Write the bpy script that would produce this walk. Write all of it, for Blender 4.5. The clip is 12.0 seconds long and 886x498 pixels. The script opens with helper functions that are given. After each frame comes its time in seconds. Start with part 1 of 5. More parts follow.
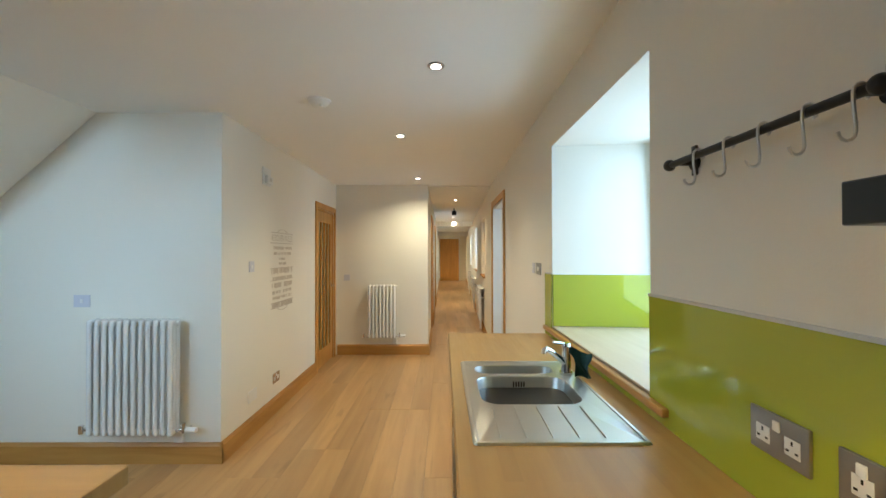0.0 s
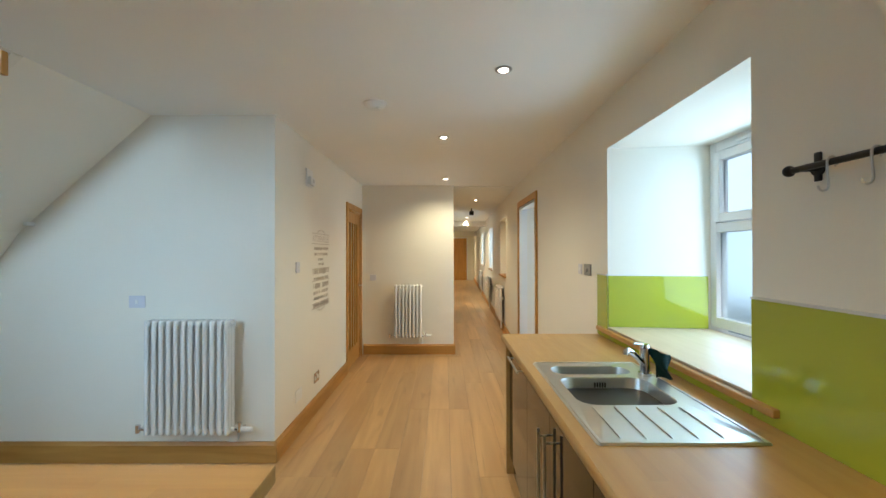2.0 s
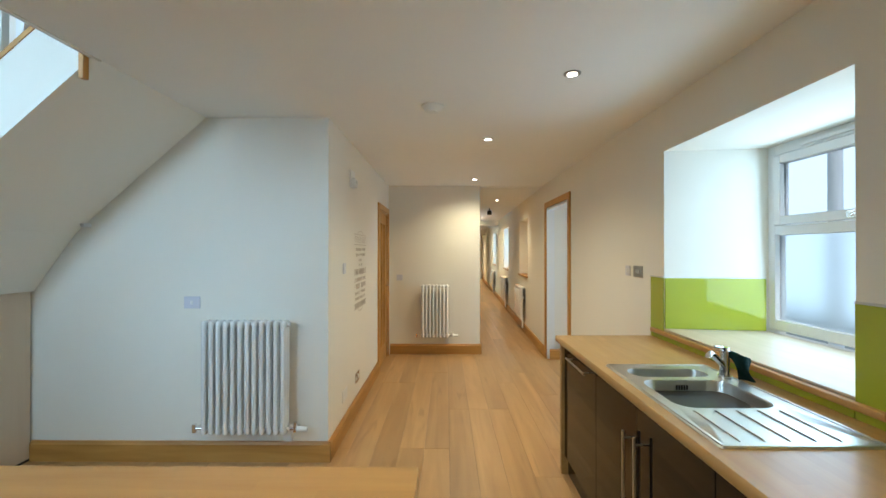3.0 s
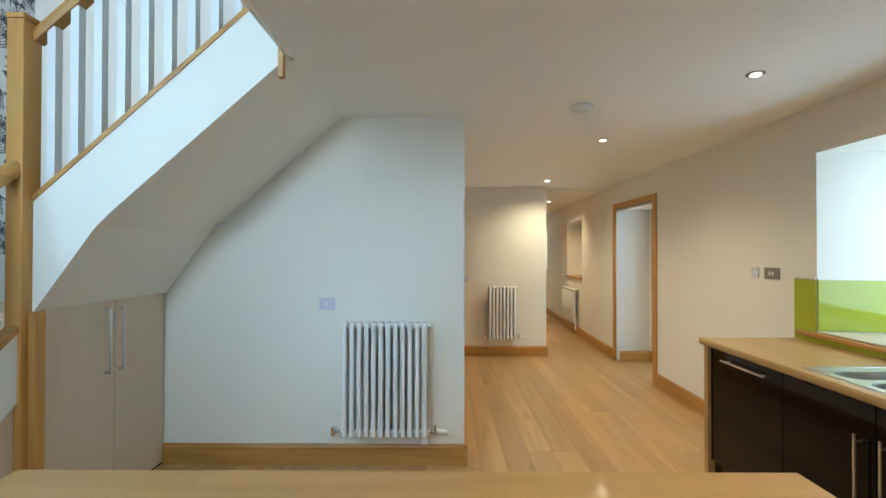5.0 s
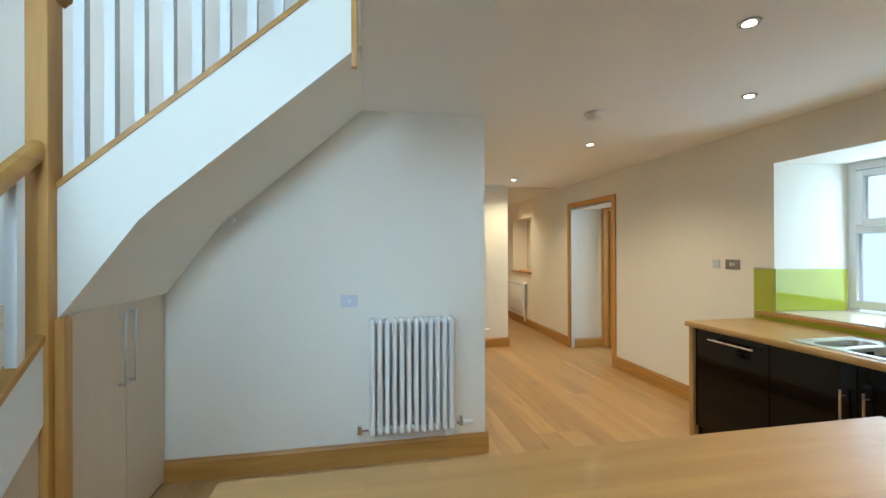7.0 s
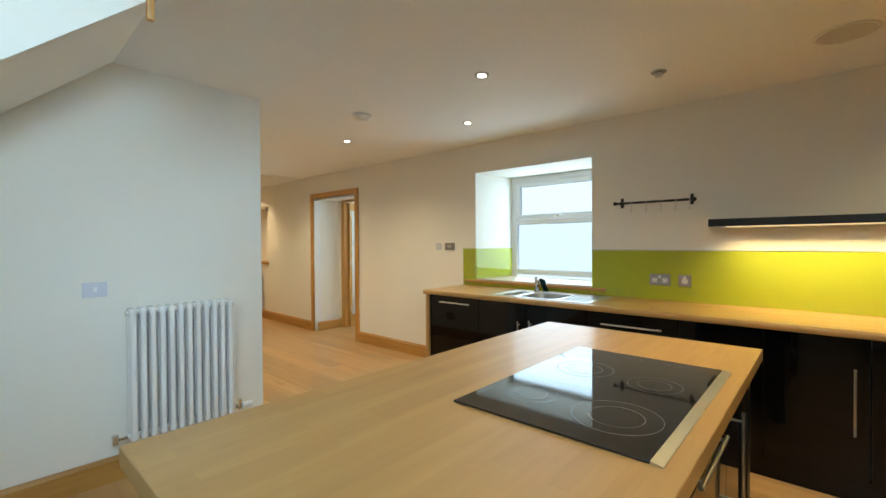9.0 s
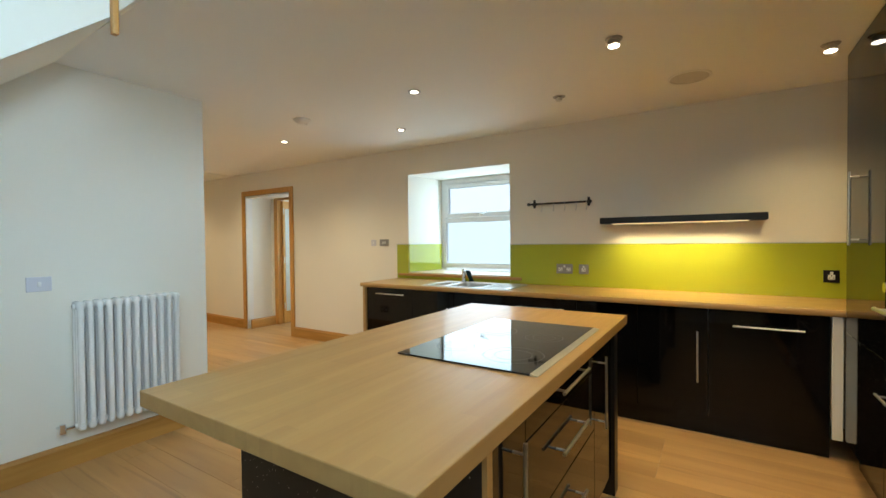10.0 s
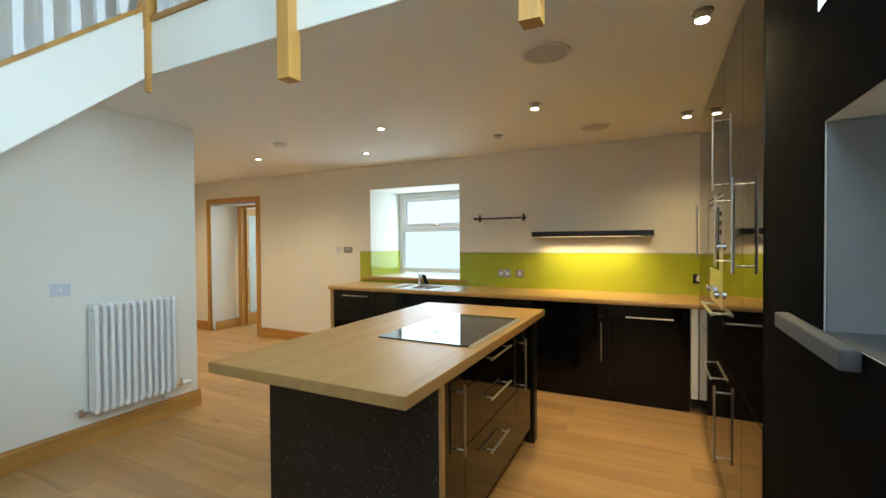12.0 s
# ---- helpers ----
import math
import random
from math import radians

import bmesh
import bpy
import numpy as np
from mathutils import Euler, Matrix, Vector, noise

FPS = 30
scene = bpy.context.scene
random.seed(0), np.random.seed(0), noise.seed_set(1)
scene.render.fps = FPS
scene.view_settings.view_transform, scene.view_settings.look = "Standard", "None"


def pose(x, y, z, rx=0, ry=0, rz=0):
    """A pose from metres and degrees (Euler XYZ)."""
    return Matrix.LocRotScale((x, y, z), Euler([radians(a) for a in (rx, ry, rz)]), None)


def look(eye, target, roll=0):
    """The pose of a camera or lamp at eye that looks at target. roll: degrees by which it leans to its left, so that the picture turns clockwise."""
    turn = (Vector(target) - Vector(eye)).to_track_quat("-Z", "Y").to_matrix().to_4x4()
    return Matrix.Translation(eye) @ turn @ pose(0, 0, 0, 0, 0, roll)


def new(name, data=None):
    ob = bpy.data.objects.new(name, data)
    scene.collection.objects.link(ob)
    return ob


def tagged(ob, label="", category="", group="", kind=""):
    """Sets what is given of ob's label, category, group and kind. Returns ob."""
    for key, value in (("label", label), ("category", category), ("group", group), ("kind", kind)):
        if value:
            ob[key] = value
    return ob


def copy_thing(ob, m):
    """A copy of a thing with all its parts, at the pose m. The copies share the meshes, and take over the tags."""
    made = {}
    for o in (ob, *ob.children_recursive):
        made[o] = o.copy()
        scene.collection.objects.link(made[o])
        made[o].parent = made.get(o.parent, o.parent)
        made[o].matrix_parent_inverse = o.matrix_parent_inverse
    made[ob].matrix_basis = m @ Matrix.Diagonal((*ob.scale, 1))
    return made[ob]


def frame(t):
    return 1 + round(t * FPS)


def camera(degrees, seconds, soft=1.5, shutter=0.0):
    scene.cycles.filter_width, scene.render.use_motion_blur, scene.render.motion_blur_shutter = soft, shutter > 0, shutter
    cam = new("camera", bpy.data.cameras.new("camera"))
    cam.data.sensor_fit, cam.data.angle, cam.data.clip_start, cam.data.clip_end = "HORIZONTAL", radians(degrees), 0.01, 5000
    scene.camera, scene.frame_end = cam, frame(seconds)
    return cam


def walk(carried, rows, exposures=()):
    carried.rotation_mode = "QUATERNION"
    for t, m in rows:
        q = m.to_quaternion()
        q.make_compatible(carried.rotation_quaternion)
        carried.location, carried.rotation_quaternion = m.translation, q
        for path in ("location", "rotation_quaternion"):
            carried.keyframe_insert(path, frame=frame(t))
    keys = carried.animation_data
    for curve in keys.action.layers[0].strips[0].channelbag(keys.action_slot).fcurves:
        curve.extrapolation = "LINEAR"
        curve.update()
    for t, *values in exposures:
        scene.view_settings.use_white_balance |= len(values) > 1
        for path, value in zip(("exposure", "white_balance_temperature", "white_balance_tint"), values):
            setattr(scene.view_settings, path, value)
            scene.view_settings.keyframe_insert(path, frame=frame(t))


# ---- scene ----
cam = camera(91.9, 12.0)
PATH = [
    (0, (-0.681, -0.002, 1.434), (-0.683, 1.998, 1.454), -0.1),
    (0.5, (-0.722, 0.001, 1.438), (-0.729, 2.001, 1.454), -0.2),
    (1, (-0.798, 0.006, 1.436), (-0.805, 2.006, 1.453), -0.2),
    (1.5, (-0.885, -0.005, 1.44), (-0.893, 1.995, 1.457), -0.1),
    (2, (-1.028, -0.028, 1.449), (-1.036, 1.972, 1.465), -0.1),
    (2.5, (-1.22, -0.051, 1.452), (-1.22, 1.949, 1.466), -0.0),
    (3, (-1.384, -0.05, 1.47), (-1.399, 1.95, 1.48), -0.0),
    (5, (-2.345, -0.035, 1.468), (-2.355, 1.965, 1.485), 0.1),
    (5.5, (-2.575, -0.017, 1.469), (-2.583, 1.983, 1.488), 0.0),
    (6, (-2.841, -0.039, 1.467), (-2.846, 1.961, 1.489), 0.1),
    (6.5, (-3.003, -0.068, 1.454), (-2.925, 1.93, 1.471), -0.0),
    (7, (-3.107, -0.028, 1.456), (-2.718, 1.934, 1.459), -0.2),
    (7.5, (-3.209, -0.01, 1.44), (-2.458, 1.844, 1.425), -0.2),
    (9.5, (-3.824, -0.213, 1.345), (-2.21, 0.968, 1.314), -0.5),
    (10, (-3.988, -0.338, 1.333), (-2.303, 0.738, 1.297), -0.6),
    (10.5, (-4.143, -0.441, 1.317), (-2.424, 0.58, 1.277), -0.4),
    (11, (-4.318, -0.513, 1.309), (-2.571, 0.459, 1.247), -0.4),
    (11.5, (-4.464, -0.57, 1.355), (-2.691, 0.352, 1.279), -0.4),
    (12, (-4.614, -0.643, 1.416), (-2.819, 0.24, 1.384), -0.4),
]
TINTS = ((0, 0, 5780, 9), (3, 0, 5800, 9), (7.7, 0, 6030, 10), (9.3, 0, 6350, 10), (12, 0, 6480, 11))
walk(cam, [(t, look(eye, target, roll)) for t, eye, target, roll in PATH], TINTS)

# ---- light ----
world = bpy.data.worlds.new("sky")
scene.world = world
world.use_nodes = True
wn = world.node_tree.nodes
sky = wn.new("ShaderNodeTexSky")
sky.sky_type = "NISHITA"
sky.sun_disc = False
sky.sun_elevation, sky.sun_rotation = radians(40), radians(200)
world.node_tree.links.new(sky.outputs[0], wn["Background"].inputs[0])
wn["Background"].inputs[1].default_value = 0.1

sun_data = bpy.data.lights.new("sun", "SUN")
sun_data.energy, sun_data.angle, sun_data.color = 1.0, radians(12), (1.0, 0.97, 0.92)
new("sun", sun_data).matrix_world = look((0, -8, 12), (-2, 2, 3))

DAY = (0.60, 0.84, 1.0)
WARM = (1.0, 0.83, 0.50)
AMBER = (1.0, 0.76, 0.36)
SPOT_W, STRIP_W = 30.0, 6.0


def area_lamp(name, eye, target, sx, sy, watts, colour, spread=180):
    d = bpy.data.lights.new(name, "AREA")
    d.shape, d.size, d.size_y, d.energy, d.color, d.spread = "RECTANGLE", sx, sy, watts, colour, radians(spread)
    ob = new(name, d)
    ob.matrix_world = look(eye, target)
    return ob


area_lamp("window_daylight", (0.578, 2.045, 1.545), (-2.0, 2.045, 1.45), 1.04, 1.0, 12.5, DAY)
area_lamp("roof_daylight", (-4.3, 0.5, 4.92), (-4.1, 0.7, 0.0), 1.7, 2.2, 20, DAY)
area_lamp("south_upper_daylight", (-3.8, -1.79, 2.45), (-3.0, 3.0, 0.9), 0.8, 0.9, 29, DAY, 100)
area_lamp("south_daylight", (-3.72, -1.79, 1.44), (-2.9, 2.9, 1.35), 0.45, 0.35, 0.35, DAY, 120)
# assumed source out of view, added for the light on the stair wall
area_lamp("west_assumed_daylight", (-5.25, -0.40, 2.95), (-2.7, 2.9, 0.8), 1.15, 1.3, 25, DAY, 150)
area_lamp("porch_daylight", (1.50, 5.1, 1.3), (-1.0, 5.3, 0.8), 0.8, 1.7, 16, DAY)
for wy, wx in ((10.9, 0.60), (14.6, 0.72)):
    area_lamp("corridor_daylight", (wx, wy, 1.52), (-1.0, wy, 1.2), 0.8, 0.9, 9, DAY)

# ---- materials ----


def mat(name, colour, rough=0.5, metal=0.0, vary=0.06, scale=6.0, bump=0.02, bscale=60.0, coat=0.0, stretch=(1, 1, 1), island=0.0):
    """Principled surface with large stains, fine grain in roughness and relief."""
    m = bpy.data.materials.new(name)
    m.use_nodes = True
    n, l = m.node_tree.nodes, m.node_tree.links
    p = n["Principled BSDF"]
    p.inputs["Roughness"].default_value, p.inputs["Metallic"].default_value = rough, metal
    p.inputs["Coat Weight"].default_value, p.inputs["Coat Roughness"].default_value = coat, 0.04
    co = n.new("ShaderNodeTexCoord")
    mp = n.new("ShaderNodeMapping")
    mp.inputs["Scale"].default_value = stretch
    l.new(co.outputs["Object"], mp.inputs[0])
    big, fine = n.new("ShaderNodeTexNoise"), n.new("ShaderNodeTexNoise")
    big.inputs["Scale"].default_value, big.inputs["Detail"].default_value = scale, 4
    fine.inputs["Scale"].default_value, fine.inputs["Detail"].default_value = bscale, 3
    l.new(mp.outputs[0], big.inputs["Vector"])
    l.new(mp.outputs[0], fine.inputs["Vector"])
    mix = n.new("ShaderNodeMix")
    mix.data_type = "RGBA"
    a, b = [c * (1 - vary) for c in colour], [min(1, c * (1 + vary)) for c in colour]
    mix.inputs["A"].default_value, mix.inputs["B"].default_value = (*a, 1), (*b, 1)
    l.new(big.outputs[0], mix.inputs["Factor"])
    out = mix.outputs["Result"]
    if island:
        info = n.new("ShaderNodeObjectInfo")
        hsv = n.new("ShaderNodeHueSaturation")
        mr = n.new("ShaderNodeMapRange")
        mr.inputs["To Min"].default_value, mr.inputs["To Max"].default_value = 1 - island, 1 + island
        l.new(info.outputs["Random"], mr.inputs[0])
        l.new(mr.outputs[0], hsv.inputs["Value"])
        l.new(out, hsv.inputs["Color"])
        out = hsv.outputs[0]
    l.new(out, p.inputs["Base Color"])
    rr = n.new("ShaderNodeMapRange")
    rr.inputs["To Min"].default_value, rr.inputs["To Max"].default_value = max(0.02, rough * 0.85), min(1, rough * 1.15)
    l.new(big.outputs[0], rr.inputs[0])
    l.new(rr.outputs[0], p.inputs["Roughness"])
    if bump:
        bp = n.new("ShaderNodeBump")
        bp.inputs["Strength"].default_value, bp.inputs["Distance"].default_value = bump, 0.01
        l.new(fine.outputs[0], bp.inputs["Height"])
        l.new(bp.outputs[0], p.inputs["Normal"])
    return m


def wood(name, colour, dark, rough, axis, grain=1.0, coat=0.0, random_value=0.0, staves=None, knots=0.0):
    """Timber with long grain along one axis; staves: length and width of glued strips."""
    m = bpy.data.materials.new(name)
    m.use_nodes = True
    n, l = m.node_tree.nodes, m.node_tree.links
    p = n["Principled BSDF"]
    p.inputs["Coat Weight"].default_value, p.inputs["Coat Roughness"].default_value = coat, 0.12
    co, mp = n.new("ShaderNodeTexCoord"), n.new("ShaderNodeMapping")
    s = [14.0, 14.0, 14.0]
    s[axis] = 1.1
    mp.inputs["Scale"].default_value = s
    info = n.new("ShaderNodeObjectInfo")
    add = n.new("ShaderNodeVectorMath")
    add.operation = "MULTIPLY_ADD"
    cmb = n.new("ShaderNodeCombineXYZ")
    for k in range(3):
        l.new(info.outputs["Random"], cmb.inputs[k])
    add.inputs[1].default_value = (31, 17, 23)
    l.new(cmb.outputs[0], add.inputs[0])
    l.new(co.outputs["Object"], mp.inputs[0])
    l.new(mp.outputs[0], add.inputs[2])
    g, fine = n.new("ShaderNodeTexNoise"), n.new("ShaderNodeTexNoise")
    g.inputs["Scale"].default_value, g.inputs["Detail"].default_value, g.inputs["Distortion"].default_value = grain, 5, 0.9
    fine.inputs["Scale"].default_value, fine.inputs["Detail"].default_value = 6.0, 4
    l.new(add.outputs[0], g.inputs["Vector"])
    l.new(add.outputs[0], fine.inputs["Vector"])
    ramp = n.new("ShaderNodeValToRGB")
    ramp.color_ramp.elements[0].position, ramp.color_ramp.elements[1].position = 0.30, 0.72
    ramp.color_ramp.elements[0].color, ramp.color_ramp.elements[1].color = (*dark, 1), (*colour, 1)
    l.new(g.outputs[0], ramp.inputs[0])
    hsv = n.new("ShaderNodeHueSaturation")
    l.new(ramp.outputs[0], hsv.inputs["Color"])
    val = n.new("ShaderNodeMapRange")
    val.inputs["To Min"].default_value, val.inputs["To Max"].default_value = 1 - random_value, 1 + random_value
    l.new(info.outputs["Random"], val.inputs[0])
    src = val.outputs[0]
    if staves:
        br = n.new("ShaderNodeTexBrick")
        br.offset, br.offset_frequency = 0.37, 3
        br.inputs["Scale"].default_value = 1.0
        br.inputs["Brick Width"].default_value, br.inputs["Row Height"].default_value = staves
        br.inputs["Mortar Size"].default_value = 0.0
        br.inputs["Color1"].default_value, br.inputs["Color2"].default_value = (0.94, 0.94, 0.94, 1), (1.05, 1.05, 1.05, 1)
        rot = n.new("ShaderNodeMapping")
        if axis == 1:
            rot.inputs["Rotation"].default_value = (0, 0, radians(90))
        l.new(co.outputs["Object"], rot.inputs[0])
        l.new(rot.outputs[0], br.inputs["Vector"])
        mul = n.new("ShaderNodeMath")
        mul.operation = "MULTIPLY"
        l.new(src, mul.inputs[0])
        l.new(br.outputs["Color"], mul.inputs[1])
        src = mul.outputs[0]
    if knots:
        blot, spot = n.new("ShaderNodeTexNoise"), n.new("ShaderNodeTexNoise")
        blot.inputs["Scale"].default_value, blot.inputs["Detail"].default_value = 0.22, 3
        spot.inputs["Scale"].default_value, spot.inputs["Detail"].default_value, spot.inputs["Distortion"].default_value = 0.75, 2, 1.5
        for node, lo_, hi, dark_, light in ((blot, 0.32, 0.62, 1 - knots, 1 + knots * 0.4), (spot, 0.27, 0.36, 1 - knots * 1.6, 1.0)):
            l.new(add.outputs[0], node.inputs["Vector"])
            rng_ = n.new("ShaderNodeMapRange")
            for key, value in (("From Min", lo_), ("From Max", hi), ("To Min", dark_), ("To Max", light)):
                rng_.inputs[key].default_value = value
            l.new(node.outputs[0], rng_.inputs[0])
            mul = n.new("ShaderNodeMath")
            mul.operation = "MULTIPLY"
            l.new(src, mul.inputs[0])
            l.new(rng_.outputs[0], mul.inputs[1])
            src = mul.outputs[0]
    l.new(src, hsv.inputs["Value"])
    l.new(hsv.outputs[0], p.inputs["Base Color"])
    rr = n.new("ShaderNodeMapRange")
    rr.inputs["To Min"].default_value, rr.inputs["To Max"].default_value = rough * 0.85, rough * 1.2
    l.new(fine.outputs[0], rr.inputs[0])
    l.new(rr.outputs[0], p.inputs["Roughness"])
    bp = n.new("ShaderNodeBump")
    bp.inputs["Strength"].default_value, bp.inputs["Distance"].default_value = 0.06, 0.004
    l.new(fine.outputs[0], bp.inputs["Height"])
    l.new(bp.outputs[0], p.inputs["Normal"])
    return m


def glow(name, colour, strength):
    m = bpy.data.materials.new(name)
    m.use_nodes = True
    p = m.node_tree.nodes["Principled BSDF"]
    p.inputs["Base Color"].default_value = (*colour, 1)
    p.inputs["Emission Color"].default_value = (*colour, 1)
    p.inputs["Emission Strength"].default_value = strength
    return m


def glass(name, rough=0.0, tint=(1, 1, 1)):
    m = bpy.data.materials.new(name)
    m.use_nodes = True
    p = m.node_tree.nodes["Principled BSDF"]
    p.inputs["Base Color"].default_value = (*tint, 1)
    p.inputs["Roughness"].default_value = rough
    p.inputs["Transmission Weight"].default_value = 1.0
    p.inputs["IOR"].default_value = 1.1
    return m


M_WALL = mat("cream_wall_paint", (0.845, 0.81, 0.72), 0.75, vary=0.025, scale=1.2, bump=0.05, bscale=140)
M_CEIL = mat("white_ceiling_paint", (0.90, 0.895, 0.87), 0.8, vary=0.02, scale=0.9, bump=0.04, bscale=120)
M_WHITE = mat("white_gloss_paint", (0.82, 0.82, 0.80), 0.35, vary=0.03, scale=5, bump=0.01)
M_RAD = mat("white_radiator_enamel", (0.85, 0.85, 0.83), 0.25, vary=0.02, scale=4, bump=0.0)
M_PLASTIC = mat("white_plastic", (0.82, 0.82, 0.80), 0.35, vary=0.02, bump=0.0)
M_OAK = wood("oak_trim_x", (0.54, 0.285, 0.07), (0.40, 0.19, 0.04), 0.42, 0)
M_OAKY = wood("oak_trim_y", (0.54, 0.285, 0.07), (0.40, 0.19, 0.04), 0.42, 1)
M_OAKZ = wood("oak_trim_z", (0.62, 0.325, 0.08), (0.47, 0.225, 0.05), 0.40, 2)
M_FLOOR = wood("oak_floorboard", (0.58, 0.355, 0.150), (0.44, 0.255, 0.105), 0.30, 1, 0.55, 0.15, 0.085, None, 0.11)
M_BEECHY = wood("beech_block_y", (0.50, 0.305, 0.11), (0.43, 0.25, 0.085), 0.38, 1, 1.0, 0.12, 0.0, (0.42, 0.045))
M_BEECHX = wood("beech_block_x", (0.50, 0.305, 0.11), (0.43, 0.25, 0.085), 0.38, 0, 1.0, 0.12, 0.0, (0.42, 0.045))
M_MAPLE = wood("pale_maple_door", (0.67, 0.545, 0.40), (0.64, 0.515, 0.375), 0.45, 2)
M_SILL = wood("bleached_beech_sill", (0.66, 0.55, 0.40), (0.58, 0.47, 0.32), 0.4, 1)
M_STONE = mat("grey_stone", (0.13, 0.135, 0.14), 0.6, vary=0.2, scale=12, bump=0.1)
# dark grey for an added sheet that dims the south window's reveal
M_DIMREVEAL = mat("reveal_dimming_grey", (0.30, 0.31, 0.315), 0.85, vary=0.15, scale=4, bump=0.15, bscale=40)
M_PINE = wood("pale_pine_tread", (0.66, 0.49, 0.29), (0.55, 0.38, 0.2), 0.5, 0)
M_LIME = mat("lime_back_painted_glass", (0.40, 0.44, 0.035), 0.07, vary=0.02, scale=1.0, bump=0.0)
M_BLACK = mat("black_gloss_laminate", (0.003, 0.003, 0.0035), 0.05, vary=0.1, bump=0.0)
M_BLACK.node_tree.nodes["Principled BSDF"].inputs["Specular IOR Level"].default_value = 0.26
M_BLACKM = mat("black_satin", (0.007, 0.007, 0.0075), 0.35, vary=0.1, bump=0.01)
M_STEEL = mat("brushed_steel", (0.66, 0.66, 0.64), 0.34, 1.0, vary=0.05, scale=9, bump=0.012, bscale=90, stretch=(1, 8, 8))
M_PLATE = mat("brushed_nickel_plate", (0.40, 0.39, 0.38), 0.4, 1.0, vary=0.06, scale=9, bump=0.01, bscale=90)
M_SPUR = mat("greyed_white_plastic", (0.66, 0.66, 0.71), 0.35, vary=0.02, bump=0.0)
M_CHROME = mat("chrome", (0.75, 0.75, 0.75), 0.08, 1.0, vary=0.03, bump=0.0)
M_IRON = mat("black_iron", (0.015, 0.014, 0.013), 0.4, 0.3, vary=0.2, bump=0.03)
M_HOB = mat("black_ceramic_glass", (0.010, 0.010, 0.011), 0.05, vary=0.1, bump=0.0, coat=0.3)
M_PVC = mat("white_window_plastic", (0.84, 0.85, 0.86), 0.3, vary=0.02, bump=0.0)
M_CLOTH = mat("dark_green_cloth", (0.008, 0.05, 0.045), 0.9, vary=0.3, scale=30, bump=0.3, bscale=300)
M_GLASS = glass("clear_glass")
M_FROST = glass("obscured_glass", 0.35, (0.9, 0.95, 0.95))
M_LAMP = glow("lamp_face", (1.0, 0.86, 0.66), 14)
M_TUBE = glow("tube_face", (1.0, 0.80, 0.45), 0.8)
M_SPEAKER = mat("white_speaker_mesh", (0.62, 0.60, 0.56), 0.7, vary=0.1, scale=200, bump=0.3, bscale=500)
M_GREYTXT = mat("grey_vinyl", (0.56, 0.50, 0.42), 0.6, vary=0.05, bump=0.0)
M_SLATE = mat("speckled_black_laminate", (0.012, 0.011, 0.011), 0.45, vary=0.5, scale=180, bump=0.01)
_n, _l = M_SLATE.node_tree.nodes, M_SLATE.node_tree.links
_v = _n.new("ShaderNodeTexVoronoi")
_v.inputs["Scale"].default_value = 62
_r = _n.new("ShaderNodeValToRGB")
_r.color_ramp.elements[0].position, _r.color_ramp.elements[1].position = 0.07, 0.11
_r.color_ramp.elements[0].color, _r.color_ramp.elements[1].color = (0.75, 0.70, 0.66, 1), (0.016, 0.012, 0.012, 1)
_c = _n.new("ShaderNodeTexCoord")
_l.new(_c.outputs["Object"], _v.inputs["Vector"])
_l.new(_v.outputs["Distance"], _r.inputs[0])
_l.new(_r.outputs[0], _n["Principled BSDF"].inputs["Base Color"])
M_GRAVEL = mat("garden_ground", (0.30, 0.31, 0.27), 0.9, vary=0.3, scale=3)
M_RENDER = mat("pale_render", (0.75, 0.77, 0.78), 0.9, vary=0.06, scale=3, bump=0.2)
# emission stands in for the overexposed daylight outdoors
M_OUT = glow("outdoor_daylight_glow", (0.74, 0.90, 1.0), 0.95)

M_PAPER = mat("white_wallpaper", (0.84, 0.85, 0.84), 0.6, vary=0.03, scale=2, bump=0.02)
M_INK = mat("black_wallpaper_ink", (0.085, 0.085, 0.10), 0.5, vary=0.3, bump=0.0)
M_DARKPAPER = mat("black_damask_wallpaper", (0.0035, 0.0035, 0.004), 0.8, vary=0.8, scale=9, bump=0.0)
M_DARKPAPER.node_tree.nodes["Principled BSDF"].inputs["Specular IOR Level"].default_value = 0.05

# ---- geometry helpers ----


def box(bm, x0, x1, y0, y1, z0, z1, bevel=0.0):
    r = bmesh.ops.create_cube(bm, size=1.0)
    vs = r["verts"]
    for v in vs:
        v.co = Vector(((x0 + x1) / 2 + v.co.x * (x1 - x0), (y0 + y1) / 2 + v.co.y * (y1 - y0), (z0 + z1) / 2 + v.co.z * (z1 - z0)))
    if bevel:
        es = {e for v in vs for e in v.link_edges}
        bmesh.ops.bevel(bm, geom=list(es), offset=bevel, segments=2, affect="EDGES", profile=0.5)
    return bm


def B(*a, bevel=0.0):
    return box(bmesh.new(), *a, bevel=bevel)


def rod(bm, p, q, r, seg=12, r2=None):
    p, q = Vector(p), Vector(q)
    d = q - p
    m = Matrix.Translation((p + q) / 2) @ d.to_track_quat("Z", "Y").to_matrix().to_4x4()
    bmesh.ops.create_cone(bm, cap_ends=True, segments=seg, radius1=r, radius2=r if r2 is None else r2, depth=d.length, matrix=m)
    return bm


def R(p, q, r, seg=12, r2=None):
    return rod(bmesh.new(), p, q, r, seg, r2)


